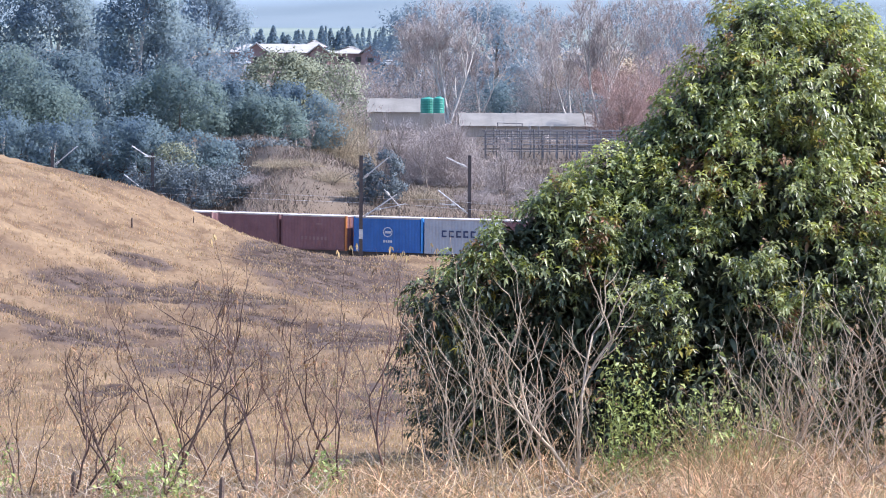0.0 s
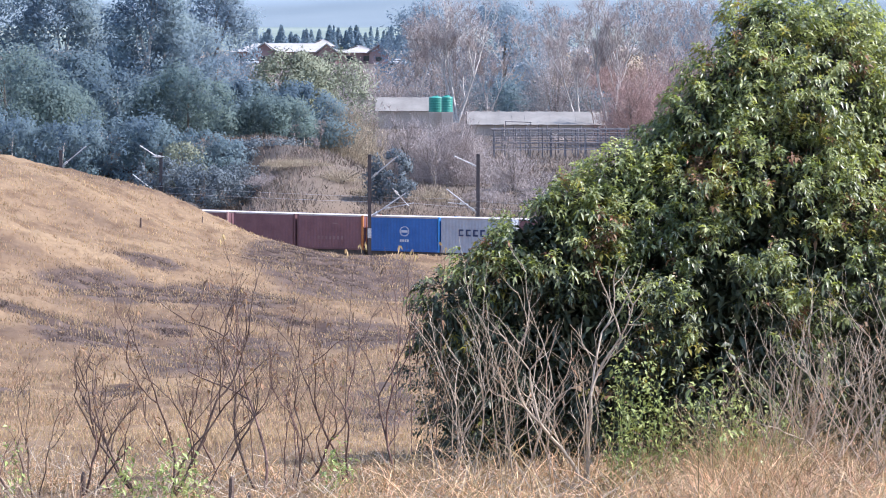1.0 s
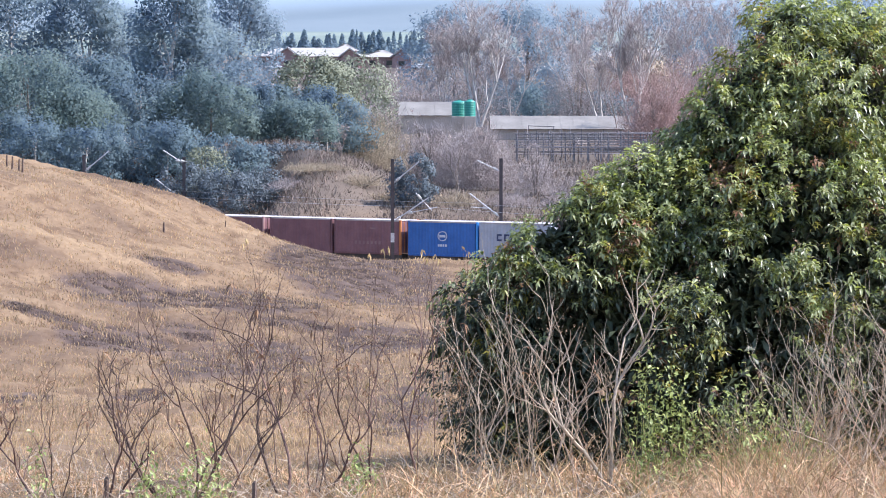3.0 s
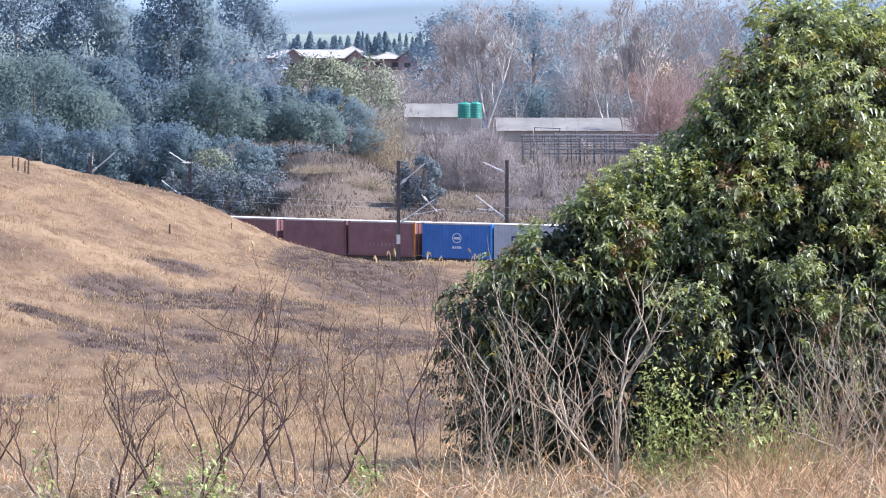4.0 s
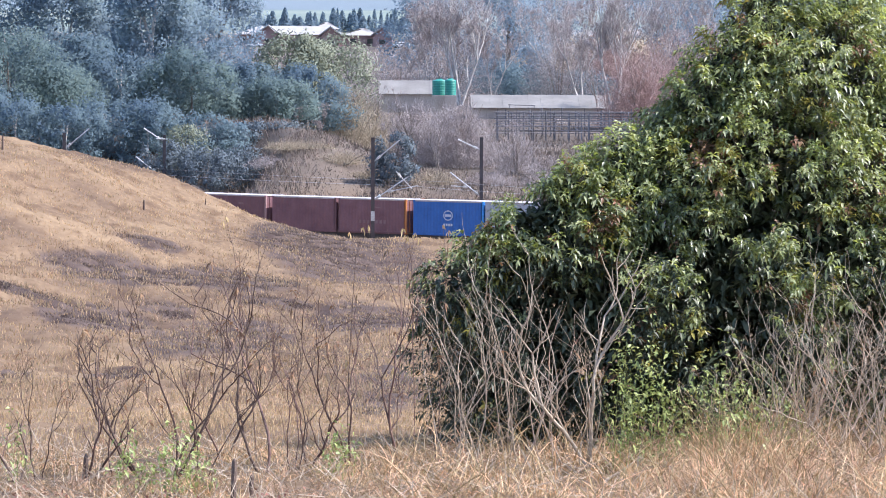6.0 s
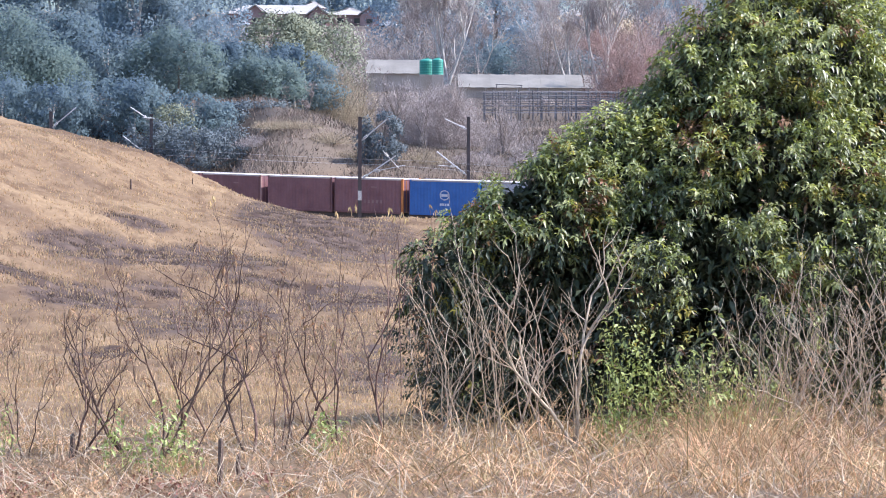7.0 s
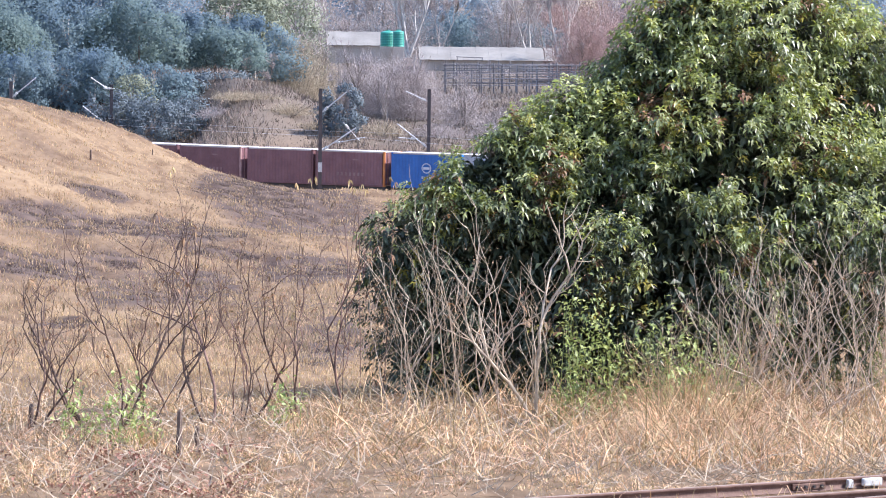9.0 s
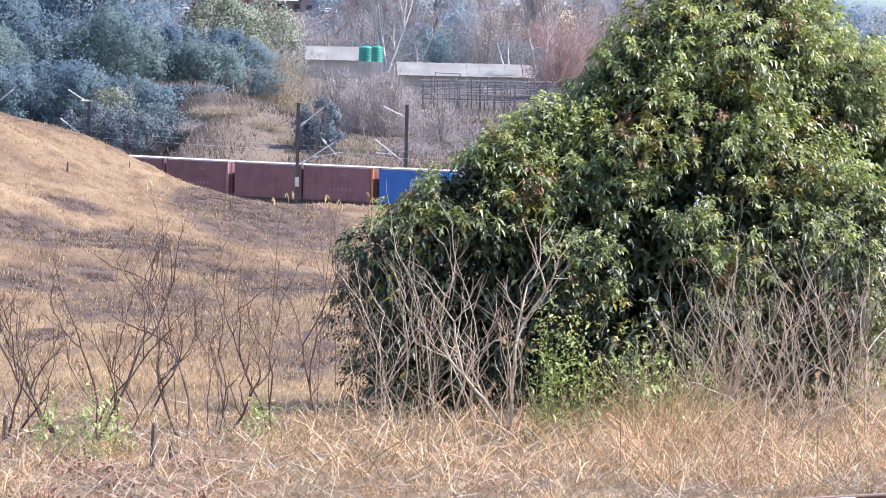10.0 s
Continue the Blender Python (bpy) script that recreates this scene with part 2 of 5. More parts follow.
def ground(x, y):
    """Height of the land: a near track bed, a field that falls to a railway cutting with a grassy hill beside it, then a long rise to far hills."""
    x, y = np.asarray(x, float), np.asarray(y, float)
    d = np.hypot(x, y)
    front = np.interp(d, [0, 12, 30, 41, 53, 60, 75, 100, 130, 160, 190, 215, 240, 300],
                      [4.4, 3.6, 1.2, 0, 0, -0.3, -1.4, -2.75, -3.9, -4.6, -5.15, -5.62, -5.95, -6.4])
    back = np.interp(d, [255, 275, 300, 340, 400, 450, 600, 900, 1500, 2500, 4000, 4300, 4800],
                     [-5.0, -4.2, -2.5, -1.9, -2.1, 0.4, 4.1, 12.5, 25, 47, 78, 96, 172])
    q = (x - TRACK.x) * ACROSS.x + (y - TRACK.y) * ACROSS.y
    s = (x - TRACK.x) * ALONG.x + (y - TRACK.y) * ALONG.y
    hill = 7.8 / (1 + np.exp(np.clip((x + 17.0) / 4.95, -40, 40))) * sm(55, 205, d) * sm(-9, -22, q)
    front = front + hill + 0.16 * np.exp(-((x + 9) / 3.4) ** 2) * sm(150, 215, d) * sm(-9, -22, q)
    front = front + 0.35 * np.sin(x * 0.35 + 1.3 * np.sin(y * 0.06)) * sm(70, 110, d) * np.sin(y * 0.11 + 0.7)
    mound = 3.0 * np.exp(-(((x + 9.6) / 5.6) ** 2 + ((y - 297) / 13) ** 2)) - 2.4 * np.exp(-(((x + 16.5) / 2.6) ** 2 + ((y - 292) / 14) ** 2))
    shelf = 3.6 * sm(298, 313, d) * (1 - sm(360, 440, d)) * sm(-7, -14, x)
    back = back + mound + shelf
    ahead = sm(-1, 1, q)
    z = front * (1 - ahead) + back * ahead
    cut = 1 - sm(6.5, 14, np.abs(q))
    cut = cut * (1 - sm(400, 700, np.abs(s)))
    z = z * (1 - cut) + (RAIL_Z - 0.2) * cut
    ridge = 16 * sm(3900, 4300, d) * (1 + sm(4400, 4800, d)) * (0.5 + 0.5 * np.sin(np.arctan2(x, y) * 31 + 1.0) * np.cos(np.arctan2(x, y) * 12))
    return z + ridge


def ground_v(x, y):
    return float(ground(x, y))


def on_ground(h, v, lo=44.0, hi=420.0):
    """Where the bearing h, v meets the land."""
    for d in np.geomspace(lo, hi, 1200):
        p = survey(h, v, d)
        if p.z <= ground_v(p.x, p.y):
            return Vector((p.x, p.y, ground_v(p.x, p.y)))
    return survey(h, v, hi)


def ground_mesh():
    r = np.concatenate([[0.0], np.geomspace(3, 38, 26), np.linspace(39, 70, 90), np.geomspace(70.6, 330, 210), np.geomspace(333, 4850, 130)])
    az = radians(1) * np.concatenate([np.linspace(-13, 13, 261), np.linspace(13.6, 30, 24), np.linspace(33, 327, 60), np.linspace(330, 346.4, 24)])
    R, A = np.meshgrid(r, az, indexing="ij")
    X, Y = R * np.sin(A), R * np.cos(A)
    Z = ground(X, Y)
    near = (R > 40) & (R < 330)
    bumps = np.array([noise.noise((x * 0.9, y * 0.5, 0)) * 0.6 + noise.noise((x * 2.6, y * 1.3, 7)) * 0.4 if k else 0
                      for x, y, k in zip(X.ravel(), Y.ravel(), near.ravel())]).reshape(X.shape)
    Z = Z + bumps * 0.27 * sm(54, 85, R) * (R > 40)
    n, m = X.shape
    V = np.stack([X, Y, Z], -1).reshape(-1, 3)
    i, j = np.meshgrid(np.arange(n - 1), np.arange(m), indexing="ij")
    j2 = (j + 1) % m
    Q = np.stack([i * m + j, (i + 1) * m + j, (i + 1) * m + j2, i * m + j2], -1).reshape(-1, 4)[:, ::-1]
    return V, Q


def ground_material():
    m = bpy.data.materials.new("dry_land")
    m.use_nodes = True
    N, L = m.node_tree.nodes, m.node_tree.links
    p = N["Principled BSDF"]
    p.inputs["Roughness"].default_value = 0.95
    p.inputs["Specular IOR Level"].default_value = 0.1
    geo = N.new("ShaderNodeNewGeometry")
    sep = N.new("ShaderNodeSeparateXYZ")
    L.new(geo.outputs["Position"], sep.inputs[0])

    def noise_tex(scale, detail, stretch=(1, 1, 1)):
        mp = N.new("ShaderNodeMapping")
        mp.inputs["Scale"].default_value = stretch
        L.new(geo.outputs["Position"], mp.inputs[0])
        n = N.new("ShaderNodeTexNoise")
        n.inputs["Scale"].default_value, n.inputs["Detail"].default_value = scale, detail
        L.new(mp.outputs[0], n.inputs["Vector"])
        return n.outputs["Fac"]

    def ramp(src, stops):
        r = N.new("ShaderNodeValToRGB")
        while len(r.color_ramp.elements) < len(stops):
            r.color_ramp.elements.new(0.5)
        for e, (pos, c) in zip(r.color_ramp.elements, stops):
            e.position, e.color = pos, (*c, 1)
        L.new(src, r.inputs[0])
        return r.outputs[0]

    def mix(f, a, b, kind="MIX"):
        x = N.new("ShaderNodeMix")
        x.data_type, x.blend_type = "RGBA", kind
        if isinstance(f, float):
            x.inputs["Factor"].default_value = f
        else:
            L.new(f, x.inputs["Factor"])
        L.new(a, x.inputs["A"])
        L.new(b, x.inputs["B"])
        return x.outputs["Result"]

    def rng(src, lo, hi):
        r = N.new("ShaderNodeMapRange")
        r.interpolation_type = "SMOOTHSTEP"
        r.inputs["From Min"].default_value, r.inputs["From Max"].default_value = lo, hi
        L.new(src, r.inputs["Value"])
        return r.outputs[0]

    straw = ramp(noise_tex(0.12, 6, (1, 0.45, 1)), [(0.34, (0.155, 0.105, 0.072)), (0.49, (0.255, 0.174, 0.106)), (0.68, (0.33, 0.232, 0.138))])
    grain = ramp(noise_tex(3.0, 6, (1, 0.35, 1)), [(0.3, (0.62, 0.58, 0.58)), (0.7, (1.0, 1.0, 1.0))])
    field = mix(0.75, straw, grain, "MULTIPLY")
    scrub = ramp(noise_tex(0.06, 7, (1, 0.4, 1)), [(0.32, (0.075, 0.065, 0.062)), (0.5, (0.118, 0.098, 0.086)), (0.72, (0.195, 0.152, 0.118))])
    # far land and hills: blue distance haze is put into these ground colours
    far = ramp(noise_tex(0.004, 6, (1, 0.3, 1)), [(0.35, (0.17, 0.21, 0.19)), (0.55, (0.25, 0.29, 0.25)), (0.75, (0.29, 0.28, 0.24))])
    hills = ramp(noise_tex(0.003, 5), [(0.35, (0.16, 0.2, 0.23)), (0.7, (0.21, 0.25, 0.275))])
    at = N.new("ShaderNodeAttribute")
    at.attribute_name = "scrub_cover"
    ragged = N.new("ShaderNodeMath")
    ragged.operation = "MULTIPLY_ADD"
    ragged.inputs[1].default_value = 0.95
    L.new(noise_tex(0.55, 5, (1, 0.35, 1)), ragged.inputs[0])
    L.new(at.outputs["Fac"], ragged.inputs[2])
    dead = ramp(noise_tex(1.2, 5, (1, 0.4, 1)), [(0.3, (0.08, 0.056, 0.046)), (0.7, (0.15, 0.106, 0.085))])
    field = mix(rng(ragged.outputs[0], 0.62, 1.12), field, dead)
    tuft = ramp(noise_tex(0.7, 5, (1, 0.3, 1)), [(0.34, (0.55, 0.5, 0.5)), (0.5, (1.0, 1.0, 1.0))])
    field = mix(0.8, field, tuft, "MULTIPLY")
    # near litter, darkened in colour to give shade between the grass tufts
    litter = ramp(noise_tex(1.5, 6), [(0.3, (0.105, 0.072, 0.047)), (0.7, (0.25, 0.172, 0.11))])
    field = mix(rng(sep.outputs["Y"], 54, 60), litter, field)
    c = mix(rng(sep.outputs["Y"], 262, 285), field, scrub)
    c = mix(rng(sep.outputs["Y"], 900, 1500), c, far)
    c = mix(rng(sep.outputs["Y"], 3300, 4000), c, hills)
    # the added last rise is coloured as the palest haze
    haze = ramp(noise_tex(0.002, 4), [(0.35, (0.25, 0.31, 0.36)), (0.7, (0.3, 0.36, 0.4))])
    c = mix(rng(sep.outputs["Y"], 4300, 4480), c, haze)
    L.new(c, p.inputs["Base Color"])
    b = N.new("ShaderNodeBump")
    b.inputs["Strength"].default_value, b.inputs["Distance"].default_value = 0.6, 0.15
    L.new(noise_tex(2.0, 8), b.inputs["Height"])
    L.new(b.outputs[0], p.inputs["Normal"])
    return m


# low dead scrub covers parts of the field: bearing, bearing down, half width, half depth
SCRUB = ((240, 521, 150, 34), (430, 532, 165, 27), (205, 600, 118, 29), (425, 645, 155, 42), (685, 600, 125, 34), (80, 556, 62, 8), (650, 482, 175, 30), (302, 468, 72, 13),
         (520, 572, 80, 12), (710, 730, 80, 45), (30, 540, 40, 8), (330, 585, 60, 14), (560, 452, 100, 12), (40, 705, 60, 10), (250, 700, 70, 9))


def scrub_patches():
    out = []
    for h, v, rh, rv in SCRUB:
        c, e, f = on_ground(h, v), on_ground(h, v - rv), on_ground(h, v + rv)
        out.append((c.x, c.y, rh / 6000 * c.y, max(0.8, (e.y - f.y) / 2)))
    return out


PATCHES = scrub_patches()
gv, gq = ground_mesh()
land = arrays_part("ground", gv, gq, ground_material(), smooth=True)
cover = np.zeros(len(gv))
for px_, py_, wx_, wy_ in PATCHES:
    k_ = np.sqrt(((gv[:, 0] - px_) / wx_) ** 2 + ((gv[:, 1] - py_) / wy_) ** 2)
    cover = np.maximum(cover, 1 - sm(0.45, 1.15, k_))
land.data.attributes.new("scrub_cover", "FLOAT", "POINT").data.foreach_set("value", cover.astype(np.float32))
tagged(land, "dry grassy land falling to a railway cutting, then rising to hills", "ground", kind="structure")


# ---- foliage tools ----
RNG = np.random.default_rng(7)


def unit(v):
    return v / (np.linalg.norm(v, axis=-1, keepdims=True) + 1e-9)


def leaf_blades(base, out, length, width, fold=0.25, droop=0.35):
    """Folded, drooping leaves: arrays of bases and directions give verts and faces (six corners, four faces each)."""
    n = len(base)
    out = unit(out)
    side = unit(np.cross(out, np.array([0, 0, 1.0])) + RNG.normal(0, 0.35, (n, 3)))
    up = unit(np.cross(side, out))
    L, W = length[:, None], width[:, None]
    dn = np.array([0, 0, -1.0]) * L * droop
    mid = base + out * L * 0.5 + dn * 0.25
    tip = base + out * L + dn
    lift = up * W * fold
    V = np.stack([base, mid + side * W * 0.5 + lift, mid, mid - side * W * 0.5 + lift, tip], 1).reshape(-1, 3)
    k = np.arange(n)[:, None] * 5
    T = np.concatenate([k + np.array([[0, 1, 2]]), k + np.array([[0, 2, 3]]), k + np.array([[1, 4, 2]]), k + np.array([[2, 4, 3]])])
    return V, T


def cards(centre, size, flat=0.55, face=None):
    """Small leaf clumps as single crooked quads."""
    n = len(centre)
    a = unit(RNG.normal(0, 1, (n, 3)))
    if face is not None:
        a = unit(np.cross(face + RNG.normal(0, 0.3, (n, 3)), a))
    b = unit(np.cross(a, RNG.normal(0, 1, (n, 3)) if face is None else face + RNG.normal(0, 0.2, (n, 3))))
    s = size[:, None]
    V = np.stack([centre - a * s, centre - b * s * flat, centre + a * s, centre + b * s * flat * 0.8], 1).reshape(-1, 3)
    return V, np.arange(4 * n).reshape(-1, 4)


def clumps(centre, face, size, flat=0.6):
    """Leaf clumps as crooked quads that look outward along face."""
    n = len(centre)
    f = unit(face + RNG.normal(0, 0.45, (n, 3)))
    a = unit(np.cross(f, RNG.normal(0, 1, (n, 3))))
    b = np.cross(f, a)
    s = size[:, None]
    V = np.stack([centre - a * s, centre - b * s * flat, centre + a * s, centre + b * s * flat * 0.8], 1).reshape(-1, 3)
    return V, np.arange(4 * n).reshape(-1, 4)


def arcs(base, length, lean, bend, width, az=None):
    """Grass stalks that start at a lean and arch over by bend, in four pieces."""
    n = len(base)
    az = RNG.uniform(0, 2 * np.pi, n) if az is None else az
    flat = np.stack([np.cos(az), np.sin(az), np.zeros(n)], 1)
    c = RNG.uniform(-0.9, 0.9, n)
    side = np.stack([np.cos(c), np.sin(c), RNG.uniform(-0.5, 0.5, n)], 1) * width[:, None] * 0.5
    p, rows = base, []
    for k in range(4):
        rows += [p - side * (1 - 0.18 * k), p + side * (1 - 0.18 * k)]
        a = (lean + bend * (k + 0.5) / 4)[:, None]
        p = p + (flat * np.sin(a) + np.array([0, 0, 1.0]) * np.cos(a)) * (length / 4)[:, None]
    V = np.stack(rows + [p], 1).reshape(-1, 3)
    k = np.arange(n)[:, None] * 9
    return V, [np.concatenate([k + np.array([[j, j + 1, j + 3, j + 2]]) for j in (0, 2, 4)]), k + np.array([[6, 7, 8]])]


def blades(base, height, lean, width):
    """Grass blades of two bent pieces."""
    n = len(base)
    a = RNG.uniform(0, 2 * np.pi, n)
    dirn = np.stack([np.cos(a), np.sin(a), np.zeros(n)], 1)
    b = RNG.uniform(-0.9, 0.9, n)
    side = np.stack([np.cos(b), np.sin(b), np.zeros(n)], 1) * width[:, None] * 0.5
    up = np.array([0, 0, 1.0])
    H, K = height[:, None], lean[:, None]
    mid = base + up * H * 0.62 * (1 - 0.25 * K) + dirn * H * K * 0.35
    tip = base + up * H * (1 - 0.55 * K) + dirn * H * K
    V = np.stack([base - side, base + side, mid + side * 0.8, mid - side * 0.8, tip], 1).reshape(-1, 3)
    k = np.arange(n)[:, None] * 5
    return V, [k + np.array([[0, 1, 2, 3]]), k + np.array([[3, 2, 4]])]


def slivers(base, dirn, length, width):
    """Thin straight twigs, one long triangle each."""
    n = len(base)
    d = unit(dirn)
    side = unit(np.cross(d, RNG.normal(0, 1, (n, 3)))) * width[:, None]
    V = np.stack([base - side, base + side, base + d * length[:, None]], 1).reshape(-1, 3)
    return V, np.arange(3 * n).reshape(-1, 3)


def grow(base, direction, length, radius, levels, rnd, spread=0.55, forks=(2, 3), up=0.12, bend=0.16, paths=None, tips=None, keep=0.72, taper=0.62):
    """Branch on branch: polylines with radii, and the tips."""
    paths = [] if paths is None else paths
    tips = [] if tips is None else tips
    p, d = Vector(base), Vector(direction).normalized()
    k = 5 if length > radius * 30 else 4
    pts, rad = [tuple(p)], [radius]
    end_r = radius * (taper if levels else 0.4)
    for i in range(k):
        d = (d + Vector((rnd.uniform(-bend, bend), rnd.uniform(-bend, bend), rnd.uniform(-bend, bend) + up * 0.4))).normalized()
        p = p + d * (length / k)
        pts.append(tuple(p))
        rad.append(radius + (end_r - radius) * (i + 1) / k)
        if levels > 0 and i in (1, 2, 3) and rnd.random() < 0.45:
            s = Vector((rnd.uniform(-1, 1), rnd.uniform(-1, 1), rnd.uniform(-0.3, 0.8))).normalized()
            grow(p, d + s * spread * 1.5, length * keep * rnd.uniform(0.45, 0.85), rad[-1] * 0.55, levels - 1, rnd, spread, forks, up, bend, paths, tips, keep, taper)
    paths.append((pts, rad))
    if levels > 0:
        for _ in range(rnd.randint(*forks)):
            s = Vector((rnd.uniform(-1, 1), rnd.uniform(-1, 1), rnd.uniform(-0.2, 0.6))).normalized()
            grow(p, d + s * spread, length * keep * rnd.uniform(0.75, 1.15), end_r * rnd.uniform(0.75, 1.0), levels - 1, rnd, spread, forks, up, bend, paths, tips, keep, taper)
    else:
        tips.append((pts[-1], tuple(d)))
    return paths, tips


# ---- the large evergreen tree beside the track ----
def big_bush():
    root = survey(1330, 800, 58)
    root.z = ground_v(root.x, root.y)
    tree = new("evergreen_tree")
    tree.location = root
    tagged(tree, "broad evergreen tree with glossy drooping leaves, behind dry grass", "tree")
    # lobes: bearing, bearing down, size, distance
    lobes = []
    for h, v, r, d in ((1440, 215, 205, 57.5), (1560, 290, 225, 58), (1660, 330, 190, 59), (1330, 330, 175, 57), (1245, 440, 190, 56.4), (1420, 430, 250, 56.6),
                       (1110, 455, 150, 56.2), (1000, 560, 165, 56), (895, 640, 125, 56), (925, 755, 145, 55.6), (1120, 650, 215, 55.6),
                       (1330, 640, 245, 55.5), (1560, 560, 270, 56.2), (1760, 470, 250, 58.5), (1130, 330, 62, 56.2), (1205, 270, 50, 56.8), (955, 462, 72, 55.8), (905, 492, 66, 55.8), (865, 560, 95, 55.8), (1030, 400, 70, 56), (1395, 75, 85, 57.4), (1520, 85, 95, 58), (1335, 150, 80, 56.9), (1285, 230, 85, 56.6), (1230, 300, 70, 56.4), (1005, 440, 85, 55.8), (1065, 395, 85, 56), (950, 490, 85, 55.7), (1060, 480, 90, 55.6)):
        lobes.append((np.array(survey(h, v, d) - root), r * d / 6000))
    hollows = [(np.array(survey(h, v, 54.6) - root), r) for h, v, r in ((1180, 420, 0.75), (1270, 520, 0.85), (1030, 640, 0.8), (1360, 400, 0.35), (1480, 470, 0.35), (930, 720, 0.6), (1420, 250, 0.3))]
    P, O = [], []
    total = sum(r * r for _, r in lobes)
    for c, r in lobes:
        n = int(29000 * r * r / total)
        d = unit(RNG.normal(0, 1, (n, 3)) * np.array([1, 1, 1]) + np.array([0, -0.45, 0.12]))
        wob = np.array([0.89 + 0.36 * noise.noise(tuple(k * r * 1.5 + c)) + 0.14 * noise.noise(tuple(k * 6 + c)) for k in d])
        q = c + d * (r * wob * np.where(RNG.random(n) < 0.72, RNG.uniform(0.9, 1.05, n), RNG.uniform(0.55, 0.9, n)))[:, None]
        ok = np.ones(n, bool)
        for c2, r2 in lobes:
            if c2 is not c:
                ok &= np.linalg.norm(q - c2, axis=1) > r2 * 0.72
        ok &= q[:, 2] > 0.05
        ok &= np.array([noise.noise(tuple(p * 0.95 + 3.7)) + 0.35 * noise.noise(tuple(p * 2.6)) for p in q]) > (-0.16 if r > 1.4 else -0.5) + 0.25 * (RNG.random(n) - 0.5) + sum(0.27 * np.exp(-(((q[:, 0] - c3[0]) / r3) ** 2 + ((q[:, 2] - c3[2]) / r3) ** 2)) for c3, r3 in hollows)
        P.append(q[ok])
        O.append(d[ok])
    P, O = np.concatenate(P), np.concatenate(O)
    # a twig at each place, with leaves in a drooping spray
    dirn = unit(O + RNG.normal(0, 0.35, P.shape) + np.array([0, 0, 0.35]))
    m = 11
    along = np.linspace(-0.1, 1, m)[None, :, None]
    bend = np.array([0, 0, -0.12])[None, None] * along ** 2
    stem = P[:, None] + dirn[:, None] * along * 0.27 + bend
    ang = (np.arange(m) * 2.4)[None] + RNG.uniform(0, 6.28, (len(P), 1))
    u = unit(np.cross(dirn, np.array([0.2, 0.3, 1.0])))
    w = np.cross(dirn, u)
    rad = np.cos(ang)[..., None] * u[:, None] + np.sin(ang)[..., None] * w[:, None]
    out = unit(rad * 0.9 + dirn[:, None] * 0.55 + RNG.normal(0, 0.15, rad.shape) + np.array([0, 0, -0.15]))
    size = RNG.uniform(0.08, 0.16, (len(P), m)) * RNG.uniform(0.85, 1.1, (len(P), 1))
    hue = np.array([noise.noise(tuple(p * 0.8 + 11)) + 0.35 * RNG.normal() for p in P])
    for h, v, d, rad_, amt in ((1120, 570, 54, 0.35, 0.75), (1440, 400, 54.3, 0.3, 0.6), (1300, 320, 55, 0.45, 0.65), (1150, 380, 55, 0.4, 0.3)):
        hue += amt * np.exp(-(np.linalg.norm((P - np.array(survey(h, v, d) - root)) * np.array([1, 0.4, 1]), axis=1) / rad_) ** 2)
    small = P[:, 2] < 2.0
    size[small] *= 0.72
    tone_roll = RNG.random(len(P)) + 0.35 * np.array([noise.noise(tuple(p * 0.7 + 5)) for p in P])
    # upward-facing sprays get the pale tone: sunlight put into the leaf colour
    sunlit = (hue < 0.66) & (P[:, 2] > np.where(P[:, 0] > 0.3, 1.2, 2.2)) & (tone_roll > 0.85 - 0.65 * O[:, 2] - 0.12 * (P[:, 0] > -0.5))
    # low sprays, most to the left, get the dark tone standing for shade
    shady = (hue < 0.66) & ~sunlit & (P[:, 2] < 3.3) & (tone_roll < np.where(P[:, 0] < -1.0, 0.9, np.where(P[:, 0] < 1.5, 0.55, 0.25)))
    groups = {"leaves": (hue < 0.66) & ~sunlit & ~shady, "new_leaves": sunlit, "old_leaves": shady, "yellow_leaves": (hue >= 0.66) & (hue < 0.86), "brown_leaves": (hue >= 0.86)}
    mats = {"leaves": M_LEAF, "new_leaves": M_LEAF_LIT, "old_leaves": M_SHADE_LEAF, "yellow_leaves": M_LEAF_YELLOW, "brown_leaves": M_LEAF_BROWN}
    labels = {"leaves": "glossy deep green drooping leaves", "new_leaves": "leaves painted paler as if sunlit", "old_leaves": "small leaves painted dark as if in shade", "yellow_leaves": "yellowing leaves", "brown_leaves": "dead brown leaves"}
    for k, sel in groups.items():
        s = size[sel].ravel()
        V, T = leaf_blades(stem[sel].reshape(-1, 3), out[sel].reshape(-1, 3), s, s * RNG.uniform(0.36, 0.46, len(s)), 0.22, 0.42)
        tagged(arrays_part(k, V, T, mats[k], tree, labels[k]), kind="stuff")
    V, T = slivers(P - dirn * 0.3, dirn, np.full(len(P), 0.5), np.full(len(P), 0.005))
    tagged(arrays_part("twig_mass", V, T, M_BARK, tree, "thin brown twigs"), kind="stuff")
    # limbs and a dense inner mass of leaves, coloured dark for crown shade
    paths = []
    rnd = random.Random(3)
    for c, r in lobes:
        a = Vector((rnd.uniform(-0.5, 0.5), rnd.uniform(-0.3, 0.3), 0))
        mid = a.lerp(Vector(c), 0.5) + Vector((0, 0, 0.4))
        paths.append(([tuple(a), tuple(a.lerp(mid, 0.5)), tuple(mid), tuple(mid.lerp(Vector(c), 0.5)), tuple(c)], [0.16, 0.13, 0.1, 0.07, 0.04]))
    V, Q = tubes(paths, 7)
    arrays_part("trunk", V, Q, M_BARK, tree, "many-stemmed grey trunk", smooth=True)
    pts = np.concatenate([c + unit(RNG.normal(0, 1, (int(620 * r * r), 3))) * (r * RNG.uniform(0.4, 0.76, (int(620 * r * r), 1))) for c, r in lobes])
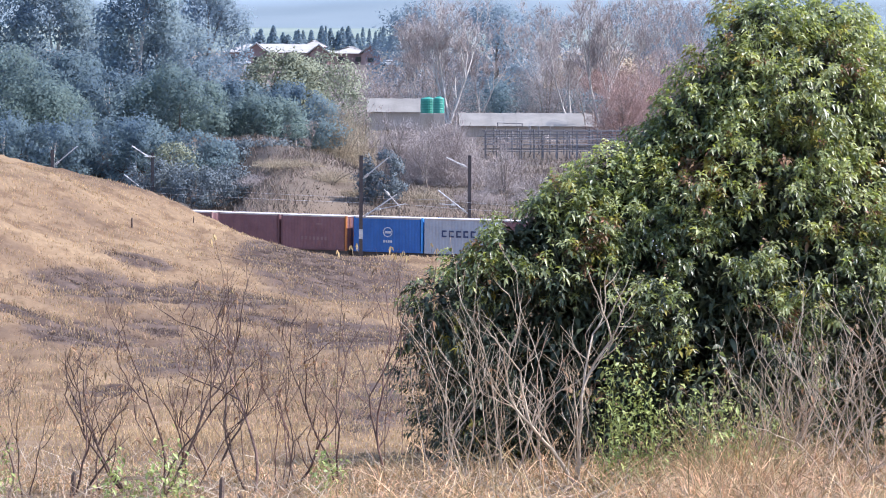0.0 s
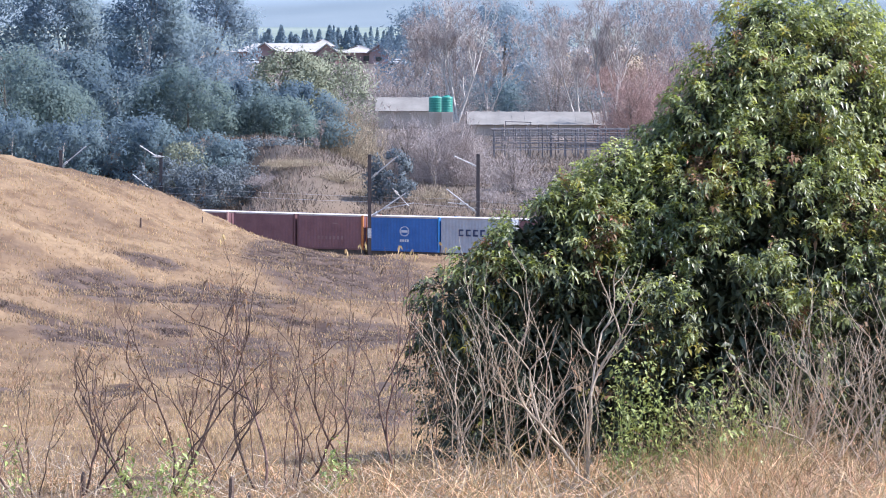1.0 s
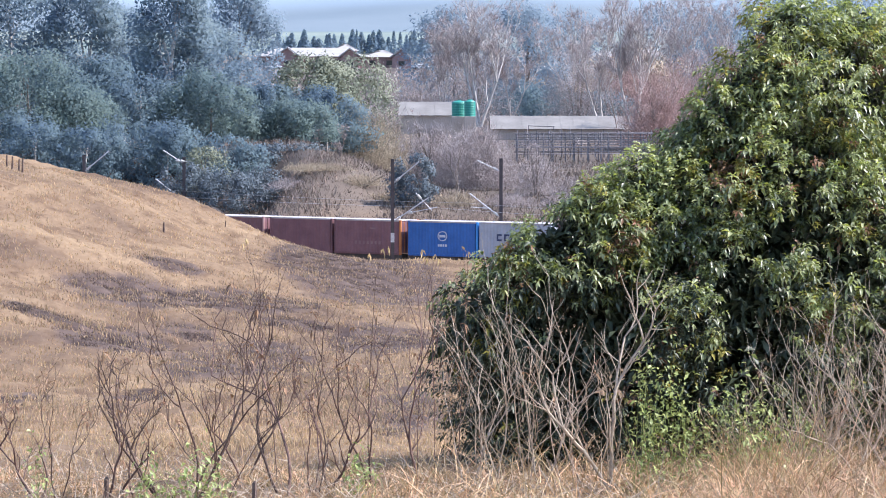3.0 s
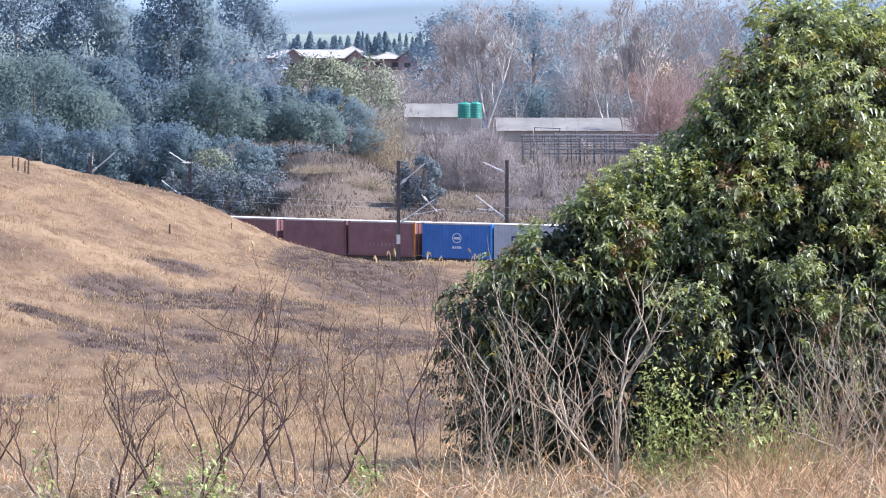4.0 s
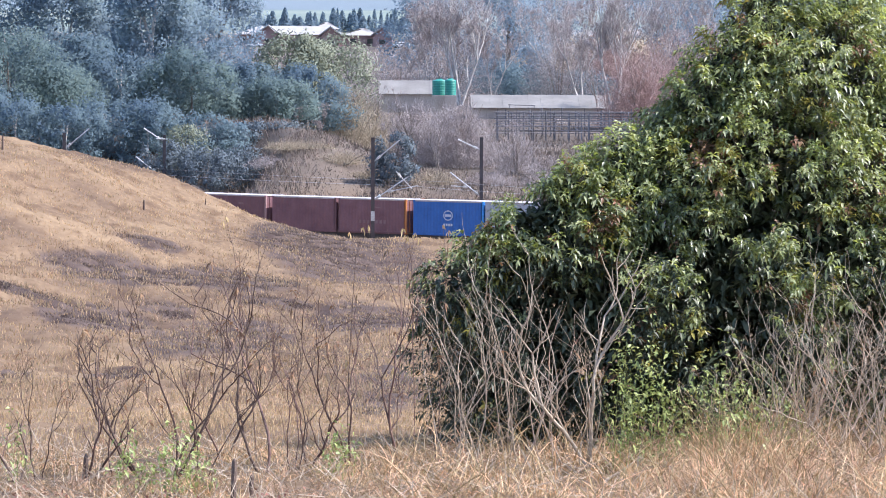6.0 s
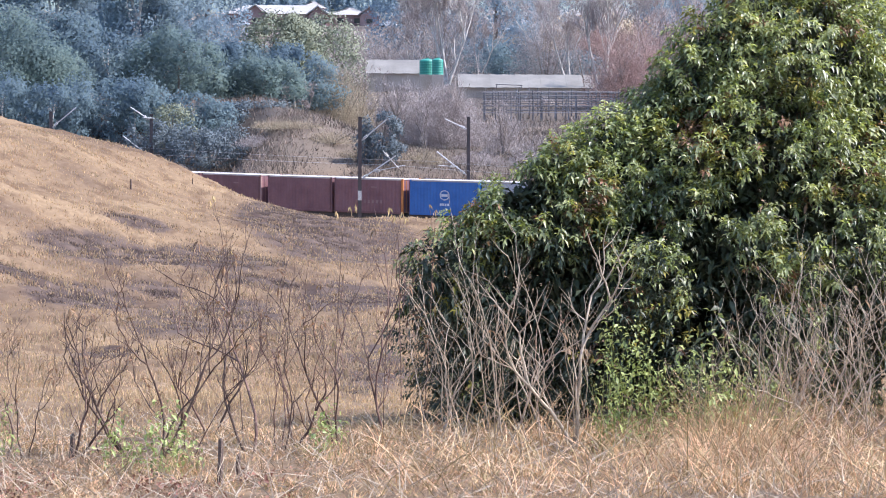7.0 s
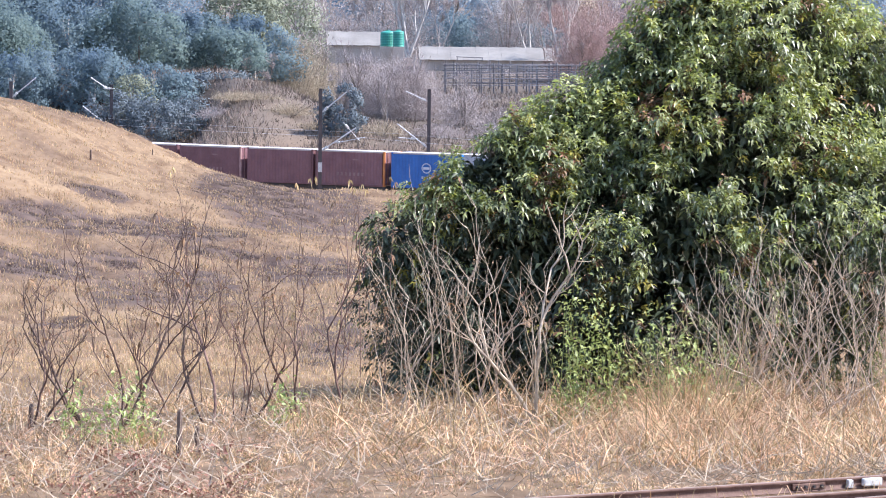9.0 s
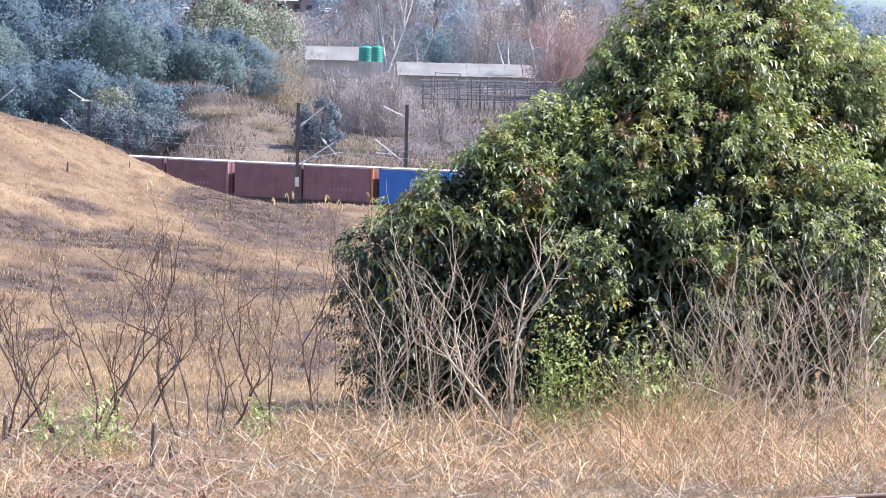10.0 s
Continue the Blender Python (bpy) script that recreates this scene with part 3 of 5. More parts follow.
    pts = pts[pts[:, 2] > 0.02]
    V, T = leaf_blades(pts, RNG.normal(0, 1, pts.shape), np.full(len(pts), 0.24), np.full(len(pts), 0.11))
    tagged(arrays_part("inner_leaves", V, T, M_SHADE_LEAF, tree, "leaves inside the crown, painted dark for its shade"), kind="stuff")


big_bush()


# ---- bare shrubs ----
def dead_shrub(h, v, d, top, seed, leans, pale=False, levels=3, leaves=0.14, girth=1.0, bark=None):
    """One stem for each lean; the stems fork into long crooked branches."""
    rnd = random.Random(seed)
    root = survey(h, v, d)
    root.z = ground_v(root.x, root.y) - 0.03
    full = survey(h, top, d).z - root.z
    shrub = new("bare_shrub")
    shrub.location = root
    tagged(shrub, "bleached leafless shrub with pale forking stems" if pale else "leafless brown shrub with a few withered leaves, in dry grass", "shrub", "bare shrubs by the track")
    tips = []
    for lean in leans:
        dirn = Vector((lean, rnd.uniform(-0.15, 0.15), 1))
        paths, tip = grow((lean * 0.12 + rnd.uniform(-0.05, 0.05), rnd.uniform(-0.1, 0.1), 0), dirn, full * rnd.uniform(0.36, 0.44), 0.017 * girth * rnd.uniform(0.75, 1.15), levels, rnd, 0.8, (2, 2), 0.16 if pale else 0.3, 0.2 if pale else 0.28, keep=0.7, taper=0.72)
        V, Q = tubes(paths, 5)
        arrays_part("stem", V, Q, bark or (M_TWIG_PALE if pale else M_TWIG), shrub, smooth=True)
        tips += tip
    pick = [t for t in tips if rnd.random() < leaves]
    if pick:
        b = np.array([p for p, _ in pick for _ in range(3)])
        o = np.array([q for _, q in pick for _ in range(3)]) * 0.5 + RNG.normal(0, 0.5, (len(b), 3)) + np.array([0, 0, -0.6])
        V, T = leaf_blades(b, o, RNG.uniform(0.07, 0.15, len(b)), RNG.uniform(0.03, 0.05, len(b)))
        tagged(arrays_part("withered_leaves", V, T, M_DRYLEAF, shrub, "curled dry leaves"), kind="stuff")


for k, (h, v, d, top, leans, levels) in enumerate((
        (340, 872, 50, 430, (0.15, -0.15, 0.4), 3), (500, 860, 51, 415, (-0.25, 0.05), 3), (650, 812, 52, 500, (-0.35, 0.12), 3), (745, 830, 52.5, 440, (-0.6, -0.2), 3),
        (290, 872, 50.5, 570, (-0.7, -0.35), 3), (60, 885, 50, 690, (0.3, -0.3), 2), (-70, 880, 50, 620, (0.3, -0.4), 3), (430, 860, 53, 540, (0.5, -0.5), 2), (190, 875, 50.2, 680, (0.3, -0.2), 2), (580, 840, 52, 600, (0.4, -0.5), 2))):
    dead_shrub(h, v, d, top, 140 + k, leans, False, levels, girth=1.35)
for k, (h, v, d, top, leans) in enumerate(((390, 868, 50.4, 480, (-0.3, 0.25)), (550, 850, 51.4, 520, (0.2, -0.2, 0.45)), (240, 872, 50.8, 600, (0.4, -0.1)), (100, 880, 50.2, 650, (-0.4, 0.4)))):
    dead_shrub(h, v, d, top, 420 + k, leans, False, 3, 0.15, 0.7)
for k, (h, v, d, top, leans, levels, girth) in enumerate((
        (1082, 830, 51.4, 405, (-0.42, 0.03), 3, 1.6), (955, 835, 52, 400, (-0.12, 0.3), 3, 0.9), (1040, 830, 52.2, 480, (-0.6,), 2, 0.8), (1370, 790, 52, 560, (0.8, 0.2), 2, 0.9),
        (1480, 780, 52, 540, (0.9, -0.6), 3, 0.9), (1600, 790, 52, 520, (0.5, -0.7, 0.0), 3, 0.9), (825, 850, 51.5, 620, (-0.25, 0.15), 3, 0.7), (1540, 800, 51.5, 600, (1.2, -1.0), 2, 0.9), (1700, 790, 52, 480, (-0.5, 0.3), 3, 0.9), (870, 845, 51.6, 480, (0.05, -0.3), 3, 0.55),
        (1430, 800, 51.6, 560, (-0.7, 0.6), 3, 0.6), (1500, 790, 51.4, 500, (0.4, -0.3, 1.0), 3, 0.6), (1560, 800, 51.8, 520, (-1.0, 0.2), 3, 0.6), (1640, 790, 51.6, 500, (0.2, -0.9), 3, 0.6))):
    dead_shrub(h, v, d, top, 180 + k, leans, True, levels, 0.03, girth * 1.25)
# wiry canes before the tree's dark side, and a tangle of dead twigs at its other foot
for k, (h, v, d, top, leans) in enumerate(((850, 846, 51.5, 470, (-0.1, 0.12, 0.3)), (930, 842, 51.3, 430, (-0.2, 0.02, 0.15)), (1010, 838, 51.2, 500, (-0.3, 0.1)), (1065, 835, 51.4, 520, (0.15, 0.35, -0.1)), (890, 848, 51, 560, (0.5, -0.45)))):
    dead_shrub(h, v, d, top, 460 + k, leans, True, 2, 0.04, 0.55, M_TWIG_DRY)
for k, (h, v, d, top, leans) in enumerate(((1400, 800, 51.4, 620, (-1.2, 0.9, 0.1)), (1470, 795, 51.2, 600, (-1.4, 0.3, 1.1)), (1530, 795, 51.3, 580, (-0.6, 1.3, -1.5)), (1600, 795, 51.6, 530, (0.1, -0.6, 0.8)), (1670, 790, 51.8, 520, (-0.9, 0.3, 0.0)), (1350, 805, 51.5, 660, (0.4, -0.4)), (1740, 790, 51.8, 540, (-0.4, 0.4)))):
    dead_shrub(h, v, d, top, 500 + k, leans, True, 3, 0.03, 0.65, M_TWIG_DRY)


# ---- green weeds at the foot ----
def weed(h, v, d, wide, tall, count, seed):
    root = survey(h, v, d)
    root.z = ground_v(root.x, root.y)
    w = new("green_weed")
    w.location = root
    tagged(w, "leafy green weed among dry grass", "weed", "weeds by the track")
    P = RNG.normal(0, 1, (count, 3)) * np.array([wide * 0.45, 0.25, 0])
    P[:, 2] = np.abs(RNG.normal(0.5, 0.25, count)) * tall * np.exp(-(P[:, 0] / wide) ** 2)
    out = RNG.normal(0, 0.6, P.shape) + np.array([0, 0, 0.3])
    s = RNG.uniform(0.06, 0.13, count)
    V, T = leaf_blades(P, out, s, s * 0.5)
    arrays_part("leaves", V, T, M_LEAF_WEED, w)
    n = max(8, count // 26)
    b = np.stack([RNG.normal(0, wide * 0.3, n), RNG.normal(0, 0.15, n), np.zeros(n)], 1)
    V, T = slivers(b, RNG.normal(0, 0.25, (n, 3)) + np.array([0, 0, 1]), RNG.uniform(0.4, 0.9, n) * tall, np.full(n, 0.008))
    tagged(arrays_part("stem_mass", V, T, M_LEAF_WEED, w), kind="stuff")


for k, a in enumerate(((350, 905, 48.3, 0.6, 1.1, 330), (262, 900, 48.6, 0.35, 1.0, 130), (640, 850, 50.5, 0.35, 0.9, 170), (1185, 800, 51.4, 0.6, 2.2, 620), (1290, 795, 51.4, 1.0, 2.0, 620), (1140, 805, 51.6, 0.35, 2.6, 320), (1350, 795, 51.4, 0.5, 1.8, 260), (60, 850, 50, 0.3, 1.1, 60), (1420, 775, 52.5, 0.6, 1.3, 500))):
    weed(*a, k)


def dry_weed(h, v_top, d, seed):
    rnd = random.Random(seed)
    root = survey(h, 700, d)
    root.z = ground_v(root.x, root.y)
    tall = survey(h, v_top, d).z - root.z
    w = new("dry_weed")
    w.location = root
    tagged(w, "tall thin dry weed with pale yellow hanging leaves", "weed", "dry weeds by the track")
    paths, tips = grow((0, 0, 0), (rnd.uniform(-0.1, 0.1), 0, 1), tall * 0.86, 0.008, 1, rnd, 0.5, (2, 3), 0.3, 0.06, keep=0.16)
    V, Q = tubes(paths, 5)
    arrays_part("stalk", V, Q, M_TWIG, w, smooth=True)
    b = np.repeat(np.array([p for p, _ in tips]), 3, 0)
    V, T = leaf_blades(b, RNG.normal(0, 0.35, b.shape) + np.array([0, 0, -0.9]), RNG.uniform(0.06, 0.14, len(b)), RNG.uniform(0.025, 0.045, len(b)))
    tagged(arrays_part("withered_leaves", V, T, M_YELLOWDRY, w, "pale yellow withered leaves"), kind="stuff")


for k, (h, v, d) in enumerate(((735, 442, 53), (765, 436, 53.5), (803, 434, 53), (650, 430, 53), (487, 405, 52.5))):
    dry_weed(h, v, d, 300 + k)


# ---- dry grass ----
def grass():
    # near strip along the track, in tufts of unlike height and lie
    def strip(count, per, hi, lean, seed, width, y0=41.0, y1=55.5):
        tx, ty = RNG.uniform(-8.5, 9.5, count), RNG.uniform(y0, y1, count)
        off = ty - (41.66 + (tx - 0.8) * 0.51)
        big = np.array([noise.noise((a * 0.55, b * 0.4, seed)) + 0.5 * noise.noise((a * 1.7, b * 1.2, seed + 4)) for a, b in zip(tx, ty)])
        ok = (off > 0.3) & (RNG.random(count) < 0.6 + 1.2 * big)
        tx, ty, off, big = tx[ok], ty[ok], off[ok], big[ok]
        tall = hi * (0.3 + 0.7 * sm(0.5, 7, off)) * np.clip(0.9 + 1.7 * big, 0.2, 2.4) * (0.45 + 0.65 * sm(1.6, 3.6, tx))
        tall = tall * (1 + 1.5 * np.exp(-((tx - 5.8) / 0.8) ** 2) * sm(2.5, 4, off))
        x = np.repeat(tx, per) + RNG.normal(0, 0.08, len(tx) * per)
        y = np.repeat(ty, per) + RNG.normal(0, 0.08, len(tx) * per)
        h = np.repeat(tall, per) * RNG.uniform(0.4, 1.5, len(x))
        lie = np.repeat(RNG.uniform(0, 2 * np.pi, len(tx)), per) + RNG.normal(0, 1.3, len(x))
        ln = np.abs(RNG.normal(lean * 0.35, 0.3, len(x)))
        return arcs(np.stack([x, y, ground(x, y) - 0.02], 1), h, ln, np.clip(RNG.normal(lean * 1.25, 0.7, len(x)), -0.4, 2.6), RNG.uniform(0.6, 1.5, len(x)) * width, lie)
    V, F = strip(4300, 17, 0.44, 1.15, 3, 0.011)
    tagged(arrays_part("dry_grass", V, F, M_STRAW, None, "tall matted dry straw-coloured grass beside the rail"), category="grass", kind="stuff")
    V, F = strip(3400, 15, 0.5, 1.6, 21, 0.011)
    tagged(arrays_part("matted_grass", V, F, M_STRAW_GREY, None, "flattened grey-brown dead grass stalks"), category="grass", kind="stuff")
    n = 3600
    x, y = RNG.uniform(-8, 9.3, n), RNG.uniform(42, 54.5, n)
    y = np.maximum(y, 42.2 + (x - 0.8) * 0.51)
    a = RNG.normal(0, 1, (n, 3)) * np.array([1, 0.6, 0.3]) + np.array([0, 0, 0.55])
    V, T = slivers(np.stack([x, y, ground(x, y) + RNG.uniform(0, 0.25, n)], 1), a, RNG.uniform(0.3, 0.85, n), RNG.uniform(0.004, 0.009, n))
    tagged(arrays_part("fallen_stalks", V, T, M_TWIG_PALE, None, "pale dead stalks lying across the grass"), category="grass", kind="stuff")
    n = 4200
    x, y = RNG.uniform(-8, -1.5, n), RNG.uniform(41.6, 47.5, n)
    k = (np.array([noise.noise((a * 0.8, c * 0.7, 31)) for a, c in zip(x, y)]) > 0.02) & (y > 41.9 + (x - 0.8) * 0.51)
    b = np.stack([x, y, ground(x, y) + RNG.uniform(0, 0.22, n)], 1)[k]
    s = RNG.uniform(0.05, 0.12, len(b))
    V, F = leaf_blades(b, RNG.normal(0, 0.7, b.shape) + np.array([0, 0, 0.2]), s, s * 0.5)
    tagged(arrays_part("red_weeds", V, F, M_REDWEED, None, "low withered reddish-brown weeds by the track"), category="weed", kind="stuff")
    n = 160
    x = RNG.uniform(-1, 8, n)
    y = 41.66 + (x - 0.8) * 0.51 + RNG.uniform(-0.5, 0.25, n)
    V, F = blades(np.stack([x, y, ground(x, y)], 1), RNG.uniform(0.12, 0.3, n), RNG.uniform(0.3, 1.1, n), RNG.uniform(0.006, 0.012, n))
    tagged(arrays_part("rail_grass", V, F, M_STRAW, None, "thin dry wisps of grass over the rail"), category="grass", kind="stuff")
    # long bent canes lying across the rest
    n = 1500
    x, y = RNG.uniform(-0.6, 9, n), RNG.uniform(46, 53.5, n)
    k = y > 42.6 + (x - 0.8) * 0.51
    x, y = x[k], y[k]
    V, F = arcs(np.stack([x, y, ground(x, y)], 1), RNG.uniform(0.5, 1.5, len(x)), RNG.uniform(0.2, 0.9, len(x)), RNG.uniform(0.6, 2.0, len(x)), RNG.uniform(0.012, 0.02, len(x)))
    tagged(arrays_part("dry_canes", V, F, M_STRAW, None, "long bleached stalks bent over the grass"), category="grass", kind="stuff")
    # the field: tufts thinning with distance
    n = 85000
    d = np.exp(RNG.uniform(np.log(54), np.log(240), n))
    x = d * RNG.uniform(-0.2, 0.155, n)
    y = np.sqrt(np.maximum(d * d - x * x, 1))
    q = (x - TRACK.x) * ACROSS.x + (y - TRACK.y) * ACROSS.y
    k = q < -8
    x, y, d = x[k], y[k], d[k]
    cl = np.array([noise.noise((a * 0.35, b * 0.16, 9)) for a, b in zip(x, y)])
    b = np.stack([x, y, ground(x, y) - 0.05], 1)
    h = RNG.uniform(0.1, 0.28, len(x)) * (1 + 0.9 * cl)
    V, F = blades(b, h, RNG.uniform(0.2, 0.9, len(x)), 0.008 + 0.00016 * d)
    tagged(arrays_part("field_grass", V, F, M_STRAW_FIELD, None, "short pale dry grass covering the falling field"), category="grass", kind="stuff")


grass()


def brush():
    """Low dark brown scrub that lies in long patches over the field."""
    B = []
    for cx, cy, wid, dep in PATCHES:
        n = int(950 * wid * dep ** 0.5)
        a = RNG.normal(0, 0.48, (n, 2))
        x, y = cx + a[:, 0] * wid, cy + a[:, 1] * dep
        ok = np.array([noise.noise((p * 0.8, q * 0.35, 5)) for p, q in zip(x, y)]) > -0.22
        B.append(np.stack([x[ok], y[ok], ground(x[ok], y[ok]) - 0.03], 1))
    b = np.concatenate(B)
    n = len(b)
    V, T = slivers(b, RNG.normal(0, 0.45, (n, 3)) + np.array([0, 0, 0.9]), RNG.uniform(0.06, 0.16, n), RNG.uniform(0.008, 0.016, n))
    tagged(arrays_part("brush", V, T, M_BRUSH, None, "low dark brown dead scrub in patches on the field"), category="scrub", kind="stuff")


brush()


def tussocks():
    """Taller tufts that roughen the hill and the field's far edge."""
    n = 5000
    d = np.exp(RNG.uniform(np.log(75), np.log(238), n))
    x = d * RNG.uniform(-0.16, 0.13, n)
    y = np.sqrt(d * d - x * x)
    q = (x - TRACK.x) * ACROSS.x + (y - TRACK.y) * ACROSS.y
    cl = np.array([noise.noise((a * 0.2, b * 0.07, 14)) for a, b in zip(x, y)])
    k = (q < -6) & (RNG.random(n) < 0.45 + 1.3 * cl)
    x, y = np.repeat(x[k], 14), np.repeat(y[k], 14)
    x, y = x + RNG.normal(0, 0.2, len(x)), y + RNG.normal(0, 0.35, len(y))
    V, F = blades(np.stack([x, y, ground(x, y) - 0.05], 1), RNG.uniform(0.15, 0.42, len(x)), RNG.uniform(0.3, 1.1, len(x)), RNG.uniform(0.014, 0.03, len(x)))
    tagged(arrays_part("tussock_grass", V, F, M_TUSSOCK, None, "rough brown grass tufts scattered over the hill"), category="grass", kind="stuff")


tussocks()


def bank_scrub():
    """Dead grass and low scrub on the banks and rough land beyond the railway."""
    sets = []
    n = 130000
    d = np.where(RNG.random(n) < 0.5, RNG.uniform(256, 335, n), np.exp(RNG.uniform(np.log(258), np.log(430), n)))
    x = d * RNG.uniform(-0.17, 0.16, n)
    y = np.sqrt(d * d - x * x)
    q = (x - TRACK.x) * ACROSS.x + (y - TRACK.y) * ACROSS.y
    cl = np.array([noise.noise((a * 0.22, b * 0.1, 2)) for a, b in zip(x, y)])
    k = (q > 5.5) & (RNG.random(n) < 0.85 + cl)
    x, y, cl = x[k], y[k], cl[k]
    b = np.stack([x, y, ground(x, y) - 0.05], 1)
    V, T = slivers(b, RNG.normal(0, 0.45, b.shape) + np.array([0, 0, 0.9]), RNG.uniform(0.2, 0.75, len(x)) * (1 + 0.8 * cl), RNG.uniform(0.03, 0.06, len(x)))
    tagged(arrays_part("bank_scrub", V, T, M_DEADSCRUB, None, "dead grey-brown scrub on the railway banks"), category="scrub", kind="stuff")
    n = 40000
    d = np.exp(RNG.uniform(np.log(430), np.log(1200), n))
    x = d * RNG.uniform(-0.16, 0.16, n)
    cl = np.array([noise.noise((a * 0.03, b * 0.012, 6)) for a, b in zip(x, d)])
    k = RNG.random(n) < 0.4 + cl * 1.2
    x, d, cl = x[k], d[k], cl[k]
    b = np.stack([x, d, ground(x, d) - 0.05], 1)
    V, T = slivers(b, RNG.normal(0, 0.5, b.shape) + np.array([0, 0, 0.8]), RNG.uniform(0.8, 2.6, len(x)), d * 0.00016)
    tagged(arrays_part("rough_scrub", V, T, M_TWIGS_GREY, None, "hazy grey scrub on the far rising land"), category="scrub", kind="stuff")


bank_scrub()


def fence_post(h, v, tall, d=None):
    p = on_ground(h, v) if d is None else survey(h, v, d)
    p.z = ground_v(p.x, p.y)
    bm = bmesh.new()
    r = 0.07 if tall > 0.5 and d is None else 0.045
    rod(bm, (0, 0, -0.1), (0.02, 0, tall), r, r * 0.8, 7)
    rod(bm, (0.02, 0, tall), (0.02, 0, tall + 0.03), r * 0.7, r * 0.3, 7)
    ob = part("fence_post", bm, M_POST)
    ob.location = p
    tagged(ob, "weathered wooden fence post standing in dry grass", "post", "old fence posts")


for a in ((286, 410, 0.6), (18, 296, 0.75), (30, 300, 0.7), (36, 304, 0.9), (8, 292, 0.7), (395, 400, 0.4), (575, 470, 0.5), (1020, 306, 1.9, 395)):
    fence_post(*a)
for h, tall, d in ((445, 0.64, 47.2), (476, 0.3, 48.2), (183, 0.38, 50.0)):
    fence_post(h, 880, tall, d)


# ---- the near rail ----
def rail_section():
    half = [(0.062, 0.0), (0.062, 0.012), (0.012, 0.028), (0.009, 0.105), (0.033, 0.118), (0.034, 0.142), (0.028, 0.150)]
    return half + [(-x, z) for x, z in reversed(half)]


def rail(name, a, b, label):
    a, b = Vector(a), Vector(b)
    d = (b - a).normalized()
    nrm = Vector((-d.y, d.x, 0))
    sec = rail_section()
    steps = 24
    V, Q = [], []
    for i in range(steps + 1):
        p = a.lerp(b, i / steps)
        V += [tuple(p + nrm * x + Vector((0, 0, z))) for x, z in sec]
    m = len(sec)
    for i in range(steps):
        for j in range(m):
            Q.append((i * m + j, i * m + (j + 1) % m, (i + 1) * m + (j + 1) % m, (i + 1) * m + j))
    ob = arrays_part(name, V, Q, M_RUST)
    tagged(ob, label, "rail", "rails of the near track")
    bm = bmesh.new()
    m4 = Matrix.Translation((a + b) / 2) @ Matrix.Rotation(math.atan2(d.y, d.x), 4, "Z")
    box(bm, -(b - a).length / 2, (b - a).length / 2, -0.026, 0.026, 0.1505, 0.1545)
    bm.transform(m4)
    part("rail_head", bm, M_RAILTOP, ob, "worn lighter running surface")
    return ob, m4


RA, RB = Vector((-2.0, 40.23, 0.0)), Vector((9.2, 45.94, 0.0))
near_rail, RAIL_M = rail("rail", RA, RB, "rusty steel rail with a bolted joint, in dry grass")


def fishplate(s):
    bm = bmesh.new()
    box(bm, s - 0.26, s + 0.26, -0.05, -0.012, 0.03, 0.112, 0.008)
    bm.transform(RAIL_M)
    fp = part("fishplate", bm, M_RUST, near_rail, "rusty bolted joint plate")
    for k in (-0.19, -0.065, 0.065, 0.19):
        bm = bmesh.new()
        rod(bm, (s + k, -0.085, 0.07), (s + k, -0.05, 0.07), 0.021, 0.021, 6)
        bm.transform(RAIL_M)
        part("bolt", bm, M_STEEL, fp)


fishplate(2.42)


def painted_block():
    bm = bmesh.new()
    box(bm, 3.02, 3.1, -0.09, -0.02, 0.02, 0.13, 0.01)
    box(bm, 3.25, 3.55, -0.12, -0.04, 0.03, 0.14, 0.02)
    bm.transform(RAIL_M)
    part("painted_block", bm, M_WHITE, near_rail, "white-painted block on the rail")


painted_block()


def other_rails():
    d = (RB - RA).normalized()
    n = Vector((d.y, -d.x, 0))
    rail("rail", RA + n * 1.13, RB + n * 1.13, "rusty second rail of the near track")
    rail("rail", RA.lerp(RB, 0.66) + n * 1.68, RB + n * 1.5, "rusty check rail beside the second rail")


other_rails()



# ---- railway in the cutting ----


BEND = 125.0


def along_track(s):
    """Where the track's middle line runs, s metres to the right of its mark, and its heading; it bends away to the left."""
    a0 = radians(32)
    if s >= 0:
        return Vector((TRACK.x + math.cos(a0) * s, TRACK.y - math.sin(a0) * s, RAIL_Z)), a0
    k = max(s, -60.0)
    a = a0 - k / BEND
    x = TRACK.x + BEND * (math.sin(a0) - math.sin(a))
    y = TRACK.y + BEND * (math.cos(a0) - math.cos(a))
    return Vector((x + math.cos(a) * (s - k), y - math.sin(a) * (s - k), RAIL_Z)), a


def on_track(s, length, z):
    """The pose of a thing of that length whose left end stands at s."""
    p, a = along_track(s + length / 2)
    return Matrix.Translation(p) @ Matrix.Rotation(-a, 4, "Z") @ Matrix.Translation((-length / 2, 0, z))


